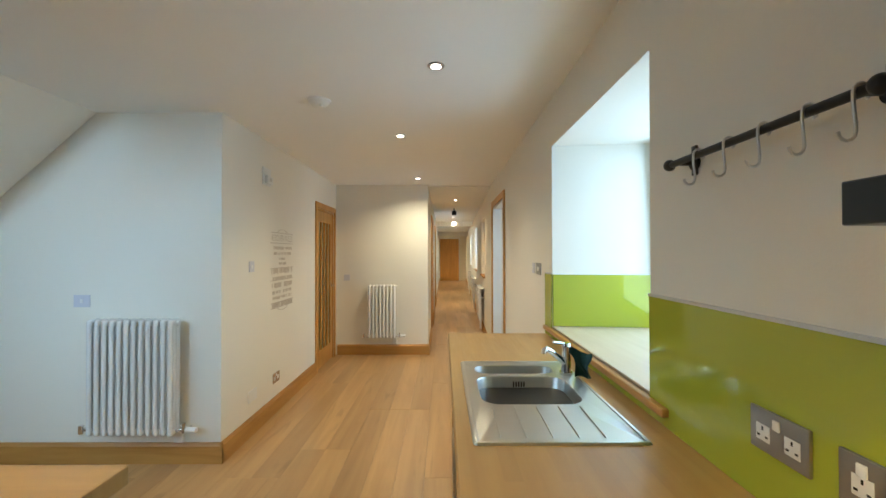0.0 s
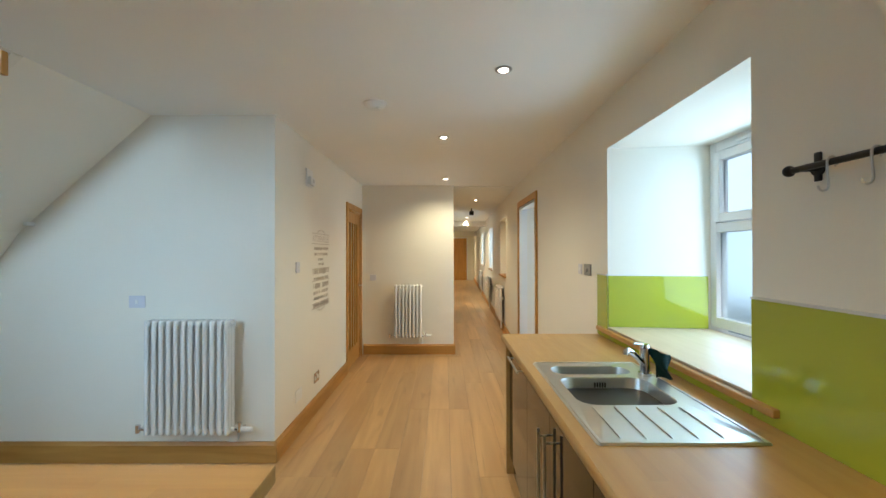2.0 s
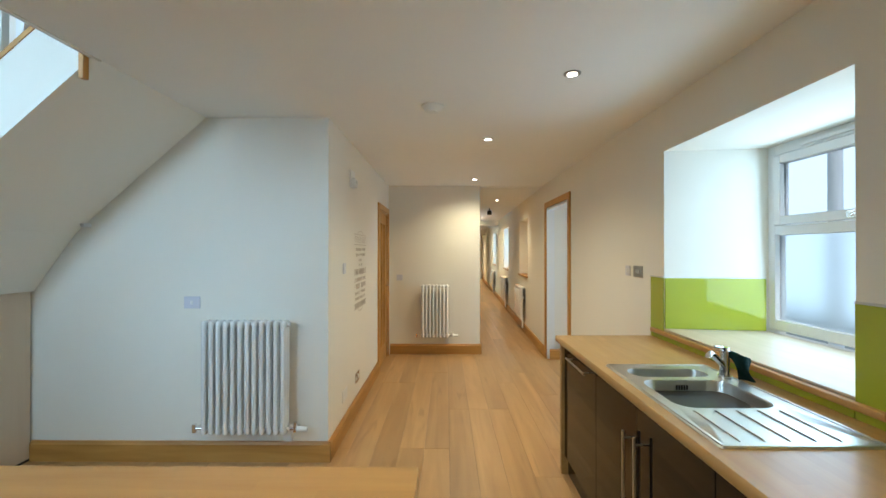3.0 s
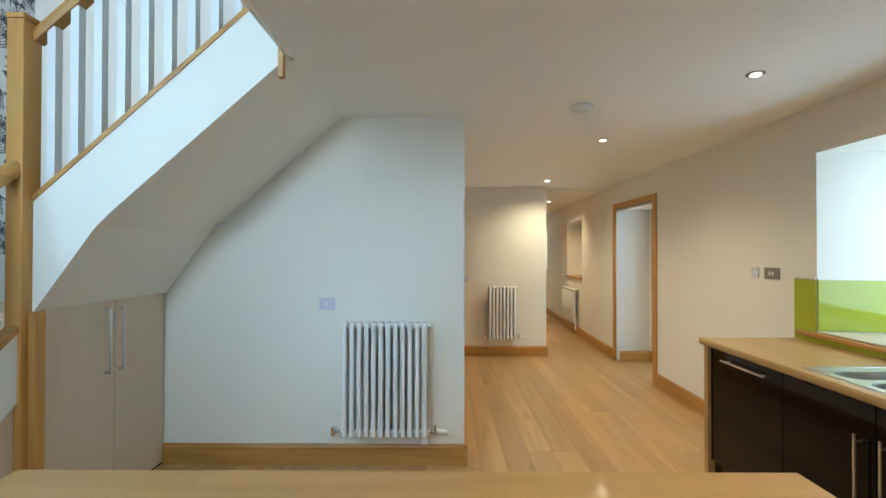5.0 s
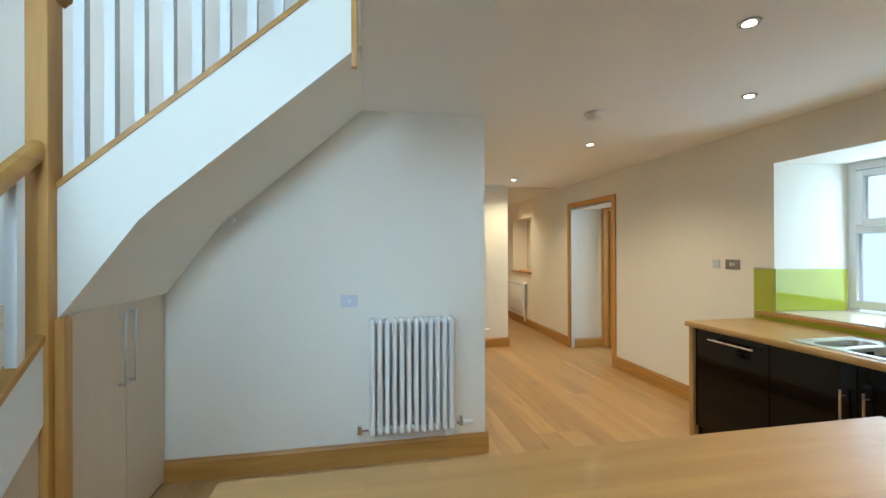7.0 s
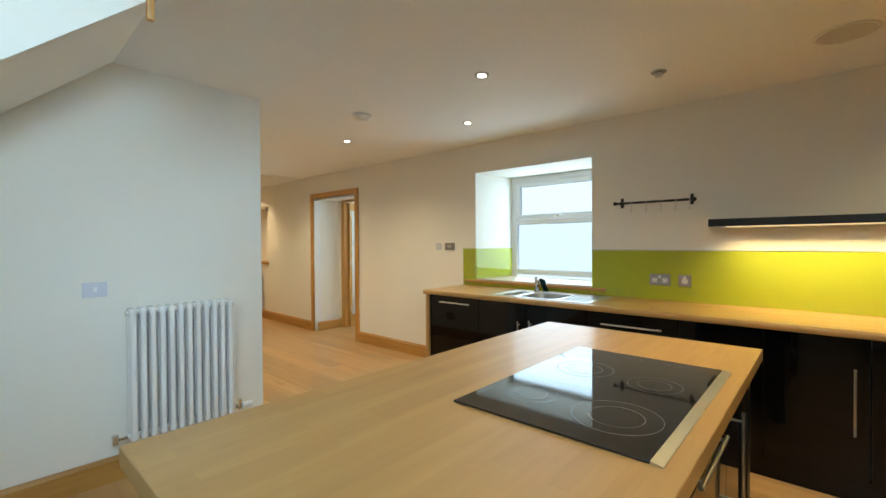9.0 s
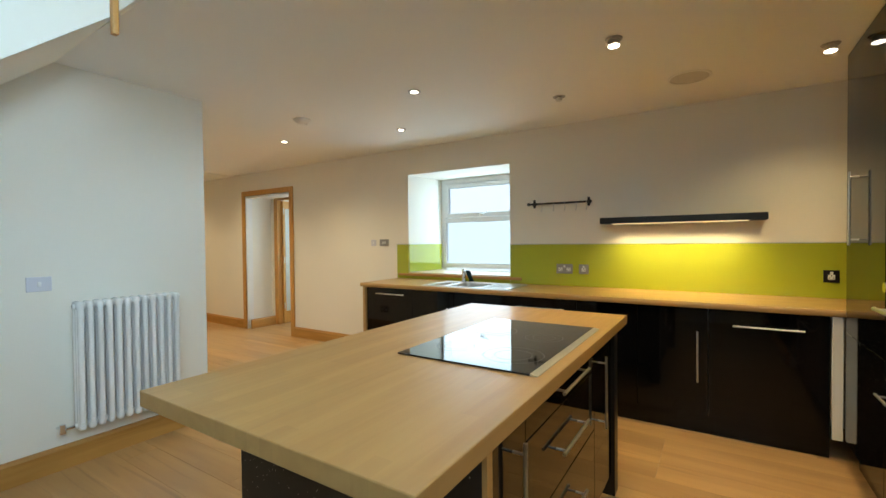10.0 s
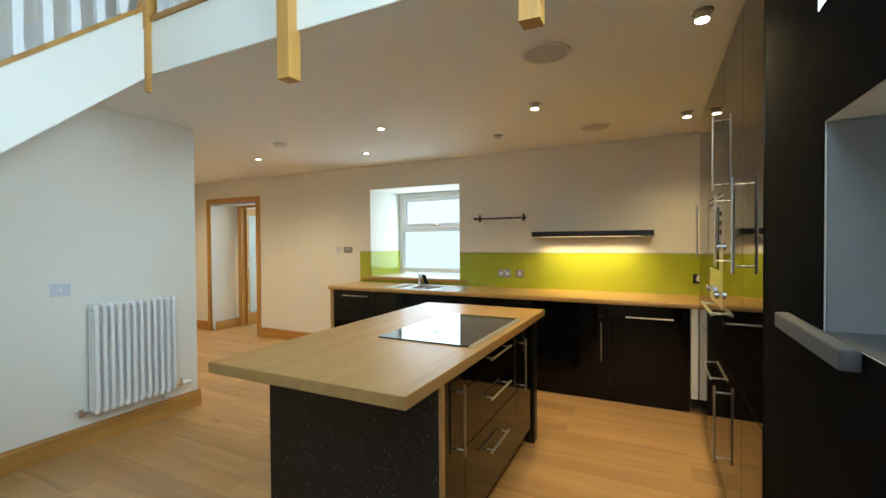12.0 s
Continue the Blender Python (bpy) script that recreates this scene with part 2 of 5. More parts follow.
def prism(pts, axis, a, b):
    """Extrudes an outline given in the two other axes, from a to b."""
    bm = bmesh.new()

    def at(u, v, w):
        return {0: (w, u, v), 1: (u, w, v), 2: (u, v, w)}[axis]
    lo = [bm.verts.new(at(u, v, a)) for u, v in pts]
    hi = [bm.verts.new(at(u, v, b)) for u, v in pts]
    bm.faces.new(lo)
    bm.faces.new(hi[::-1])
    k = len(pts)
    for i in range(k):
        bm.faces.new((lo[i], hi[i], hi[(i + 1) % k], lo[(i + 1) % k]))
    bmesh.ops.recalc_face_normals(bm, faces=bm.faces)
    return bm


def sweep(pts, r, seg=10):
    """A round bar bent along points."""
    bm = bmesh.new()
    pts = [Vector(p) for p in pts]
    rings = []
    for i, p in enumerate(pts):
        d = (pts[min(i + 1, len(pts) - 1)] - pts[max(i - 1, 0)]).normalized()
        q = d.to_track_quat("Z", "Y")
        rings.append([bm.verts.new(p + q @ Vector((r * math.cos(2 * math.pi * k / seg), r * math.sin(2 * math.pi * k / seg), 0))) for k in range(seg)])
    for a, b in zip(rings, rings[1:]):
        s = min(range(seg), key=lambda k: (b[k].co - a[0].co).length)
        for k in range(seg):
            bm.faces.new((a[k], a[(k + 1) % seg], b[(k + 1 + s) % seg], b[(k + s) % seg]))
    bm.faces.new(rings[0][::-1])
    bm.faces.new(rings[-1])
    bmesh.ops.recalc_face_normals(bm, faces=bm.faces)
    return bm


def mesh_of(name, bm, material, smooth=True):
    me = bpy.data.meshes.new(name)
    bm.to_mesh(me)
    bm.free()
    me.materials.append(material)
    if smooth:
        me.shade_smooth()
        me.set_sharp_from_angle(angle=radians(50))
        for poly in me.polygons:
            if min((me.vertices[a].co - me.vertices[b].co).length for a, b in poly.edge_keys) > 0.03:
                poly.use_smooth = False
    return me


def part(name, bm, material, parent, label=""):
    """One mesh under a thing or a part; its shape is given in the world, or in its thing's own space where that stands at the origin."""
    ob = new(name, mesh_of(name, bm, material))
    ob.parent = parent
    if parent.type == "EMPTY":
        ob.matrix_parent_inverse = parent.matrix_basis.inverted()
    if label:
        ob["label"] = label
    return ob


def thing(name, label, category, at=(0, 0, 0), group="", kind=""):
    ob = new(name)
    ob.empty_display_size = 0.1
    ob.matrix_basis = Matrix.Translation(at)
    return tagged(ob, label, category, group, kind)


def single(name, bm, material, label, category, group="", kind=""):
    return tagged(new(name, mesh_of(name, bm, material)), label, category, group, kind)


def structure(name, bm, material, label="", category=""):
    return tagged(new(name, mesh_of(name, bm, material)), label, category, "", "structure")


# ---- structure ----
CEIL = 2.41
TOP = 5.0
# lower and upper parts of the east wall, with window and porch openings
bm = bmesh.new()
WY0, WY1, WZ0, WZ1 = 1.409, 2.681, 0.963, 2.104
SPLAY = 0.085
DY0, DY1, DZ = 4.79, 5.853, 2.06
for b in ((0, 0.7, WY0, WY1, 0, WZ0), (0, 0.7, WY0, WY1, WZ1, CEIL), (0, 0.45, DY0, DY1, DZ, CEIL), (0, 0.45, DY1, 6.10, 0, CEIL)):
    box(bm, *b)
for outline in ([(0, -1.65), (0.7, -1.65), (0.7, WY0 + SPLAY), (0, WY0)], [(0, WY1), (0.7, WY1 - SPLAY), (0.7, DY0), (0, DY0)]):
    side = prism(outline, 2, 0, CEIL)
    me = bpy.data.meshes.new("side")
    side.to_mesh(me)
    side.free()
    bm.from_mesh(me)
    bpy.data.meshes.remove(me)
structure("wall_east", bm, M_WALL, "cream painted kitchen wall with a deep window", "wall")

# corridor wall, turned slightly outwards, with three window niches
ANG = math.atan2(0.50, 16.3)
bm = bmesh.new()
niches = ((1.36, 2.36), (4.3, 5.3), (8.0, 9.0))
z0, z1 = 1.0, 2.06
start = 0.0
for a, b in niches:
    box(bm, 0, 0.62, start, a, 0, CEIL)
    box(bm, 0, 0.62, a, b, 0, z0)
    box(bm, 0, 0.62, a, b, z1, CEIL)
    start = b
box(bm, 0, 0.62, start, 16.6, 0, CEIL)
box(bm, 0.30, 0.60, niches[0][0], niches[0][1], z0, z1)
corr = structure("wall_corridor_east", bm, M_WALL, "cream corridor wall with deep window niches", "wall")
corr.matrix_basis = pose(0, 6.10, 0, 0, 0, -math.degrees(ANG))
bm = bmesh.new()
box(bm, -1.05, -0.90, 6.20, 7.6, 0, CEIL)
box(bm, -1.05, -0.90, 8.5, 10.6, 0, CEIL)
box(bm, -1.05, -0.90, 11.5, 22.4, 0, CEIL)
box(bm, -1.05, -0.90, 7.6, 8.5, 2.04, CEIL)
box(bm, -1.05, -0.90, 10.6, 11.5, 2.04, CEIL)
structure("wall_corridor_west", bm, M_WALL, "cream corridor wall with two doorways", "wall")
structure("wall_corridor_end", B(-1.05, 1.3, 22.4, 22.55, 0, CEIL), M_WALL, "cream wall at the corridor's end", "wall")
structure("wall_hall_north", B(-2.36, -0.90, 6.10, 6.20, 0, CEIL), M_WALL, "cream wall behind the tall slim radiator", "wall")
LD0, LD1 = 5.17, 5.96
bm = bmesh.new()
for b in ((-2.36, -2.21, 3.10, LD0, 0, CEIL), (-2.36, -2.21, LD1, 6.10, 0, CEIL), (-2.36, -2.21, LD0, LD1, 1.99, CEIL)):
    box(bm, *b)
structure("wall_hall_west", bm, M_WALL, "white painted wall with lettering beside the glazed door", "wall")
structure("wall_stair_north", B(-5.235, -2.21, 2.949, 3.10, 0, TOP), M_WALL, "cream wall behind the radiator and the stairs", "wall")
structure("wall_upper_north", B(-2.21, 0.7, 2.949, 3.10, CEIL + 0.25, TOP), M_WALL, "plain upper wall", "wall")
structure("wall_upper_east", B(0.0, 0.15, -1.65, 2.949, CEIL + 0.25, TOP), M_WALL, "plain upper wall", "wall")
# south wall: deep window beside the tall units
SX0, SX1, UX0, UX1 = -4.02, -3.415, -4.25, -3.365
SWY = -0.975
bm = bmesh.new()
for b in ((-5.5, SX0, 0, 1.925), (SX0, SX1, 0, 1.215), (SX1, -2.868, 0, 1.925), (SX0, SX1, 1.670, 1.925), (-5.5, UX0, 1.925, TOP), (UX1, -2.868, 1.925, TOP), (UX0, UX1, 3.0, TOP)):
    box(bm, b[0], b[1], -1.9, SWY, b[2], b[3])
box(bm, -2.868, 0.7, -1.9, -1.65, 0, TOP)
wall_south = structure("wall_south", bm, M_WALL, "papered wall with a deep stone window", "wall")
bm = bmesh.new()
for b in ((-5.5, -5.235, SWY, -0.85, 0, TOP), (-5.5, -5.235, 0.25, 3.10, 0, TOP), (-5.5, -5.235, -0.85, 0.25, 0, 2.25), (-5.5, -5.235, -0.85, 0.25, 3.65, TOP)):
    box(bm, *b)
structure("wall_west", bm, M_WALL, "wall covered in black and white damask paper", "wall")
# ceilings
bm = bmesh.new()
box(bm, -3.086, 0.7, -1.65, 2.949, CEIL, CEIL + 0.25)
box(bm, -2.36, 0.7, 2.949, 6.2, CEIL, CEIL + 0.25)
box(bm, -1.05, 1.3, 6.2, 22.5, CEIL - 0.01, CEIL + 0.25)
box(bm, -0.9, 0.5, 13.0, 13.35, CEIL - 0.16, CEIL - 0.01)
box(bm, -0.9, 0.7, 19.4, 19.7, CEIL - 0.2, CEIL - 0.01)
structure("ceiling", bm, M_CEIL, "white plaster ceiling", "ceiling")
RX0, RX1, RY0, RY1 = -5.2, -3.4, -0.7, 1.7
bm = bmesh.new()
for b in ((-5.5, RX0, -1.9, 3.10, TOP, TOP + 0.2), (RX1, 0.7, -1.9, 3.10, TOP, TOP + 0.2), (RX0, RX1, -1.9, RY0, TOP, TOP + 0.2), (RX0, RX1, RY1, 3.10, TOP, TOP + 0.2)):
    box(bm, *b)
structure("ceiling_upper", bm, M_CEIL, "white upper ceiling with a roof window", "ceiling")
floor = structure("floor", B(-5.5, 1.6, -1.9, 22.5, -0.1, -0.012), M_BLACKM, "oak plank floor with visible joints", "floor")
structure("ground", B(-60, 60, -60, 60, -0.5, -0.35), M_GRAVEL, "pale ground outside", "ground")
# plain sheet that glows by itself in place of the lit outdoors
structure("backdrop", B(9.0, 9.1, -25, 35, -0.4, 9), M_OUT, "glowing backdrop sheet in place of the bright outdoors", "backdrop")
# porch beyond the right-hand doorway
bm = bmesh.new()
box(bm, 0.45, 1.6, 5.79, 6.0, 0, CEIL)
box(bm, 0.7, 1.6, 4.3, 4.5, 0, CEIL)
box(bm, 1.6, 1.7, 4.3, 6.0, 0, CEIL)
structure("wall_porch", bm, M_WALL, "white porch walls", "wall")
structure("ceiling_porch", B(0.45, 1.7, 4.3, 6.0, 2.25, 2.35), M_CEIL, "white porch ceiling", "ceiling")


# ---- downlights ----
# the last entry is an unseen extra lamp, added to brighten the corridor's end
SPOTS = ((-0.718, 2.213), (-1.488, 1.489), (-1.035, 3.530), (-1.014, 5.545), (-0.79, -0.873), (-2.432, -0.831), (-1.535, 0.128), (-0.46, 7.75), (-0.42, 11.6), (-0.38, 13.0), (-0.35, 15.2), (-0.25, 20.3))


POWER = (0.7, 0.9, 2.9, 3.2, 1.9, 2.6, 2.2, 3.0, 4.0, 4.0, 5.0, 6.0)


def annulus(bm, r0, r1, z0, z1, seg=28):
    """A flat ring with a rounded outer edge, about the z axis."""
    prof = [(r0, z1), (r0, z0), ((r0 + r1) / 2, z0 - 0.002), (r1, z0 + 0.003), (r1, z1)]
    rings = [[bm.verts.new((r * math.cos(2 * math.pi * k / seg), r * math.sin(2 * math.pi * k / seg), z)) for k in range(seg)] for r, z in prof]
    for i in range(len(prof)):
        a, b = rings[i], rings[(i + 1) % len(prof)]
        for k in range(seg):
            bm.faces.new((a[k], a[(k + 1) % seg], b[(k + 1) % seg], b[k]))
    bmesh.ops.recalc_face_normals(bm, faces=bm.faces)
    return bm


def downlight(lit):
    t = thing("downlight", "recessed steel downlight, lit, in the white ceiling" if lit else "unlit recessed dark downlight in the white ceiling", "light", (0, 0, 0), "ceiling downlights")
    part("bezel", R((0, 0, -0.005), (0, 0, 0.0), 0.043, 28, 0.045), M_PLATE, t)
    part("lamp", R((0, 0, -0.0075), (0, 0, -0.003), 0.026, 20), M_LAMP if lit else M_BLACKM, t)
    return t


def eyeball(x, y):
    """A tilting lamp that hangs a little out of its steel ring."""
    t = thing("eyeball_downlight", "lit steel eyeball downlight hanging from its ceiling ring", "light", (0, 0, 0), "kitchen eyeball lights")
    part("bezel", R((0, 0, -0.006), (0, 0, 0.0), 0.040, 28, 0.045), M_PLATE, t)
    part("barrel", R((0, 0, -0.036), (0, 0, -0.004), 0.031, 20, 0.024), M_STEEL, t)
    part("lamp", R((0, 0, -0.040), (0, 0, -0.034), 0.028, 20), M_LAMP, t)
    t.matrix_basis = pose(x, y, CEIL - 0.002)


proto = downlight(True)
for i, (x, y) in enumerate(SPOTS):
    z = CEIL - (0.012 if y > 6.2 else 0.002)
    if y < 1:
        eyeball(x, y)
        z -= 0.036
    elif i:
        copy_thing(proto, pose(x, y, z))
    else:
        proto.matrix_basis = pose(x, y, z)
    d = bpy.data.lights.new("downlight_beam", "SPOT")
    d.energy, d.color, d.spot_size, d.spot_blend, d.shadow_soft_size = SPOT_W * POWER[i], AMBER if y < 1 else WARM, radians(150 if 5 < y < 6 else 138), 1.0, 0.03
    new("downlight_beam", d).matrix_world = look((x, y, z - 0.012), (x, y, 0))
off = downlight(False)
off.matrix_basis = pose(-0.785, 0.660, CEIL - 0.002)
part("eyeball", R((0, 0, -0.03), (0, 0, 0.0), 0.022, 16), M_STEEL, off).matrix_parent_inverse = Matrix.Identity(4)
for x, y in ((-2.324, -0.130), (-0.676, -0.184)):
    s = thing("ceiling_speaker", "round flush ceiling speaker with a white mesh grille", "speaker", (x, y, CEIL), "ceiling speakers")
    bm = annulus(bmesh.new(), 0.115, 0.130, -0.006, 0.0)
    bm.transform(Matrix.Translation((x, y, CEIL - 0.001)))
    part("rim", bm, M_PLASTIC, s)
    part("grille", R((x, y, CEIL - 0.005), (x, y, CEIL - 0.001), 0.115, 32), M_SPEAKER, s)
s = thing("smoke_detector", "round white plastic smoke detector on the ceiling", "smoke detector", (-1.472, 2.714, CEIL))
part("base", R((-1.472, 2.714, CEIL - 0.014), (-1.472, 2.714, CEIL - 0.001), 0.075, 28), M_PLASTIC, s)
part("cap", R((-1.472, 2.714, CEIL - 0.038), (-1.472, 2.714, CEIL - 0.014), 0.045, 28, 0.068), M_PLASTIC, s)
part("test_button", R((-1.451, 2.688, CEIL - 0.048), (-1.451, 2.688, CEIL - 0.038), 0.010, 12), M_PLASTIC, s)
s = thing("ceiling_sensor", "small black sensor hanging from the corridor ceiling", "sensor", (-0.45, 9.2, CEIL - 0.01))
part("stem", R((-0.45, 9.2, CEIL - 0.07), (-0.45, 9.2, CEIL - 0.011), 0.012), M_BLACKM, s)
part("head", R((-0.45, 9.2, CEIL - 0.16), (-0.45, 9.2, CEIL - 0.07), 0.05, 16), M_BLACKM, s)

# ---- kitchen window ----
IY0, IY1, IZ0 = WY0 + SPLAY - 0.01, WY1 - SPLAY + 0.01, WZ0 + 0.035
win = thing("window_1", "white plastic casement window in a deep reveal", "window", (0.64, 2.0, WZ0), "", "structure")
bm = bmesh.new()
X0, X1 = 0.60, 0.67
for b in ((X0, X1, IY0, IY0 + 0.055, IZ0, WZ1), (X0, X1, IY1 - 0.055, IY1, IZ0, WZ1), (X0, X1, IY0 + 0.055, IY1 - 0.055, IZ0, IZ0 + 0.06), (X0, X1, IY0 + 0.055, IY1 - 0.055, WZ1 - 0.06, WZ1), (X0, X1, IY0 + 0.055, IY1 - 0.055, 1.565, 1.622)):
    box(bm, *b, bevel=0.004)
part("window_frame", bm, M_PVC, win)
bm = bmesh.new()
a, b_, c, d_ = IY0 + 0.06, IY1 - 0.06, 1.627, WZ1 - 0.065
for b in ((0.585, 0.645, a, a + 0.05, c, d_), (0.585, 0.645, b_ - 0.05, b_, c, d_), (0.585, 0.645, a + 0.05, b_ - 0.05, c, c + 0.05), (0.585, 0.645, a + 0.05, b_ - 0.05, d_ - 0.05, d_)):
    box(bm, *b, bevel=0.005)
sash = part("sash", bm, M_PVC, win)
pane = part("pane", B(0.615, 0.625, a + 0.05, b_ - 0.05, c + 0.05, d_ - 0.05), M_GLASS, sash)
pane.visible_shadow = False
pane = part("pane", B(0.63, 0.64, IY0 + 0.055, IY1 - 0.055, IZ0 + 0.06, 1.565), M_FROST, win, "obscured lower glass")
pane.visible_shadow = False
bm = box(bmesh.new(), 0.572, 0.586, 2.00, 2.06, 1.637, 1.667, bevel=0.003)
rod(bm, (0.566, 2.03, 1.652), (0.556, 1.93, 1.685), 0.008, 10)
part("handle", bm, M_CHROME, win, "chrome window handle")
part("vent", B(0.588, 0.602, 1.75, 2.35, WZ1 - 0.045, WZ1 - 0.02, bevel=0.004), M_PVC, win, "trickle vent strip")
part("window_sill", prism([(0.0, WY0), (0.60, WY0 + SPLAY * 0.85), (0.60, WY1 - SPLAY * 0.85), (0.0, WY1)], 2, WZ0, WZ0 + 0.014), M_SILL, win, "pale beech window sill")
single("window_ledge", B(-0.030, -0.001, 1.285, 2.815, 0.940, 0.966, bevel=0.004), M_OAKY, "narrow brown oak ledge under the window", "ledge")
structure("trim_downpipe", R((1.75, 3.42, -0.35), (1.75, 3.42, 4.0), 0.05), M_RENDER, "pale rainwater pipe outside the window", "pipe")

# ---- lime glass splashback ----
for name, b, lab in (
        ("splashback", (-0.008, -0.001, -1.64, WY0 - 0.004, 0.905, 1.293), "long lime green glass splashback behind the worktop"),
        ("splashback", (-0.008, -0.001, WY0, WY1, 0.905, 0.939), "narrow lime green glass strip under the window ledge"),
        ("splashback", (-0.008, -0.001, WY1, 2.848, 0.905, 1.300), "short lime green glass panel beside the window"),
        ("splashback", (0.001, 0.585, WY1 - 0.008, WY1 - 0.001, 0.979, 1.300), "lime green glass panel lining the window reveal")):
    t = thing(name, lab, "splashback", (b[0], b[2], b[4]), "lime splashback panels")
    bm = B(*b, bevel=0.0015)
    if b[0] > 0:
        for v in bm.verts:
            v.co.y -= v.co.x * SPLAY / 0.7
    part("glass_panel", bm, M_LIME, t)
    if b[5] > 1.2:
        bm = B(b[0] - 0.003, 0.0, b[2], b[3], b[5], b[5] + 0.008) if b[0] < 0 else B(b[0], b[1], b[2] - 0.002, b[3], b[5], b[5] + 0.006)
        for v in bm.verts:
            v.co.y -= max(0.0, v.co.x) * SPLAY / 0.7
        part("edge_trim", bm, M_STEEL if b[0] < 0 else M_PLASTIC, t, "grey metal edge strip" if b[0] < 0 else "white sealed edge")

# ---- handles ----


def bar_handle(parent, p, q, out, r=0.006):
    """Steel bar on two short posts; out: the way from the door to the bar."""
    p, q, out = Vector(p), Vector(q), Vector(out)
    d = (q - p).normalized()
    bm = rod(bmesh.new(), p + out, q + out, r, 12)
    for e in (p + d * 0.03, q - d * 0.03):
        rod(bm, e, e + out, r * 0.75, 10)
    return part("handle", bm, M_STEEL, parent, "brushed steel bar handle")


def unit(name, label, x0, x1, y0, y1, z0, z1, fronts, axis, group, plinth=True):
    """A cabinet: carcass, plinth and gloss fronts with handles. axis 0: fronts face -x; axis 1: they face +y; axis -1: they face -y."""
    t = thing(name, label, "cabinet", ((x0 + x1) / 2, (y0 + y1) / 2, 0), group)
    g = 0.002
    if axis == 0:
        part("body", B(x0 + 0.021, x1, y0 + g, y1 - g, z0, z1), M_BLACKM, t)
        part("plinth", B(x0 + 0.025, x0 + 0.040, y0, y1, 0.0, z0 - 0.002), M_BLACK, t)
    elif axis == 1:
        part("body", B(x0 + g, x1 - g, y0, y1 - 0.021, z0, z1), M_BLACKM, t)
        part("plinth", B(x0, x1, y1 - 0.075, y1 - 0.06, 0.0, z0 - 0.002), M_BLACK, t)
    else:
        part("body", B(x0 + g, x1 - g, y0 + 0.021, y1, z0, z1), M_BLACKM, t)
        part("plinth", B(x0, x1, y0 + 0.06, y0 + 0.075, 0.0, z0 - 0.002), M_BLACK, t)
    for kind, u0, u1, v0, v1, hd in fronts:
        if axis == 0:
            f = part(kind, B(x0, x0 + 0.019, u0 + g, u1 - g, v0 + g, v1 - g, bevel=0.0015), M_BLACK, t)
        elif axis == 1:
            f = part(kind, B(u0 + g, u1 - g, y1 - 0.019, y1, v0 + g, v1 - g, bevel=0.0015), M_BLACK, t)
        else:
            f = part(kind, B(u0 + g, u1 - g, y0, y0 + 0.019, v0 + g, v1 - g, bevel=0.0015), M_BLACK, t)
        if hd:
            a0, b0, a1, b1 = hd
            if axis == 0:
                bar_handle(f, (x0, a0, b0), (x0, a1, b1), (-0.034, 0, 0))
            elif axis == 1:
                bar_handle(f, (a0, y1, b0), (a1, y1, b1), (0, 0.04, 0))
            else:
                bar_handle(f, (a0, y0, b0), (a1, y0, b1), (0, -0.036, 0))
    return t


GB = "black base units under the window worktop"
FX = -0.605
unit("base_unit", "black gloss integrated dishwasher front with a long steel handle", FX, -0.01, 2.19, 2.785, 0.125, 0.863, [("door", 2.19, 2.785, 0.125, 0.863, (2.275, 0.803, 2.63, 0.803))], 0, GB)
unit("base_unit", "black gloss double sink cabinet with upright steel handles", FX, -0.01, 1.20, 2.19, 0.125, 0.863, [("door", 1.71, 2.19, 0.125, 0.863, (1.767, 0.36, 1.767, 0.715)), ("door", 1.20, 1.71, 0.125, 0.863, (1.660, 0.36, 1.660, 0.73))], 0, GB)
unit("base_unit", "black gloss drawer cabinet with a long steel handle", FX, -0.01, 0.59, 1.20, 0.125, 0.863, [("drawer", 0.59, 1.20, 0.68, 0.863, (0.68, 0.78, 1.08, 0.78)), ("drawer", 0.59, 1.20, 0.125, 0.68, None)], 0, GB)
unit("base_unit", "black gloss cabinet with an upright steel handle", FX, -0.01, -0.290, 0.59, 0.125, 0.863, [("door", 0.15, 0.59, 0.125, 0.863, None), ("door", -0.290, 0.15, 0.125, 0.863, (-0.230, 0.36, -0.230, 0.705))], 0, GB)
unit("base_unit", "black gloss integrated appliance front with a steel handle", FX, -0.01, -0.912, -0.290, 0.125, 0.863, [("door", -0.912, -0.290, 0.125, 0.863, (-0.790, 0.762, -0.427, 0.762))], 0, GB)
single("end_panel", B(-0.625, -0.002, 2.787, 2.825, 0.0, 0.864, bevel=0.002), M_BEECHY, "beech end panel closing the base units", "panel")
single("filler_panel", B(-0.625, -0.60, -0.966, -0.916, 0.13, 0.863, bevel=0.002), M_WHITE, "pale upright filler strip in the cabinet corner", "panel")

# worktop with the sink's cut-out
w = thing("worktop", "beech block worktop running under the window", "worktop", (-0.3, 1, 0.865))
bm = bmesh.new()
for b in ((-0.645, -0.57, 1.205, 2.045), (-0.12, -0.002, 1.205, 2.045), (-0.645, -0.002, 2.045, 2.838), (-0.645, -0.002, -1.64, 1.205)):
    box(bm, *b, 0.866, 0.905)
bmesh.ops.remove_doubles(bm, verts=bm.verts, dist=0.0005)
part("slab", bm, M_BEECHY, w)
part("front_edge", prism([(-0.6455, 0.866), (-0.650, 0.870), (-0.650, 0.900), (-0.6455, 0.9045)], 1, -0.968, 2.838), M_BEECHY, w)

# ---- sink ----


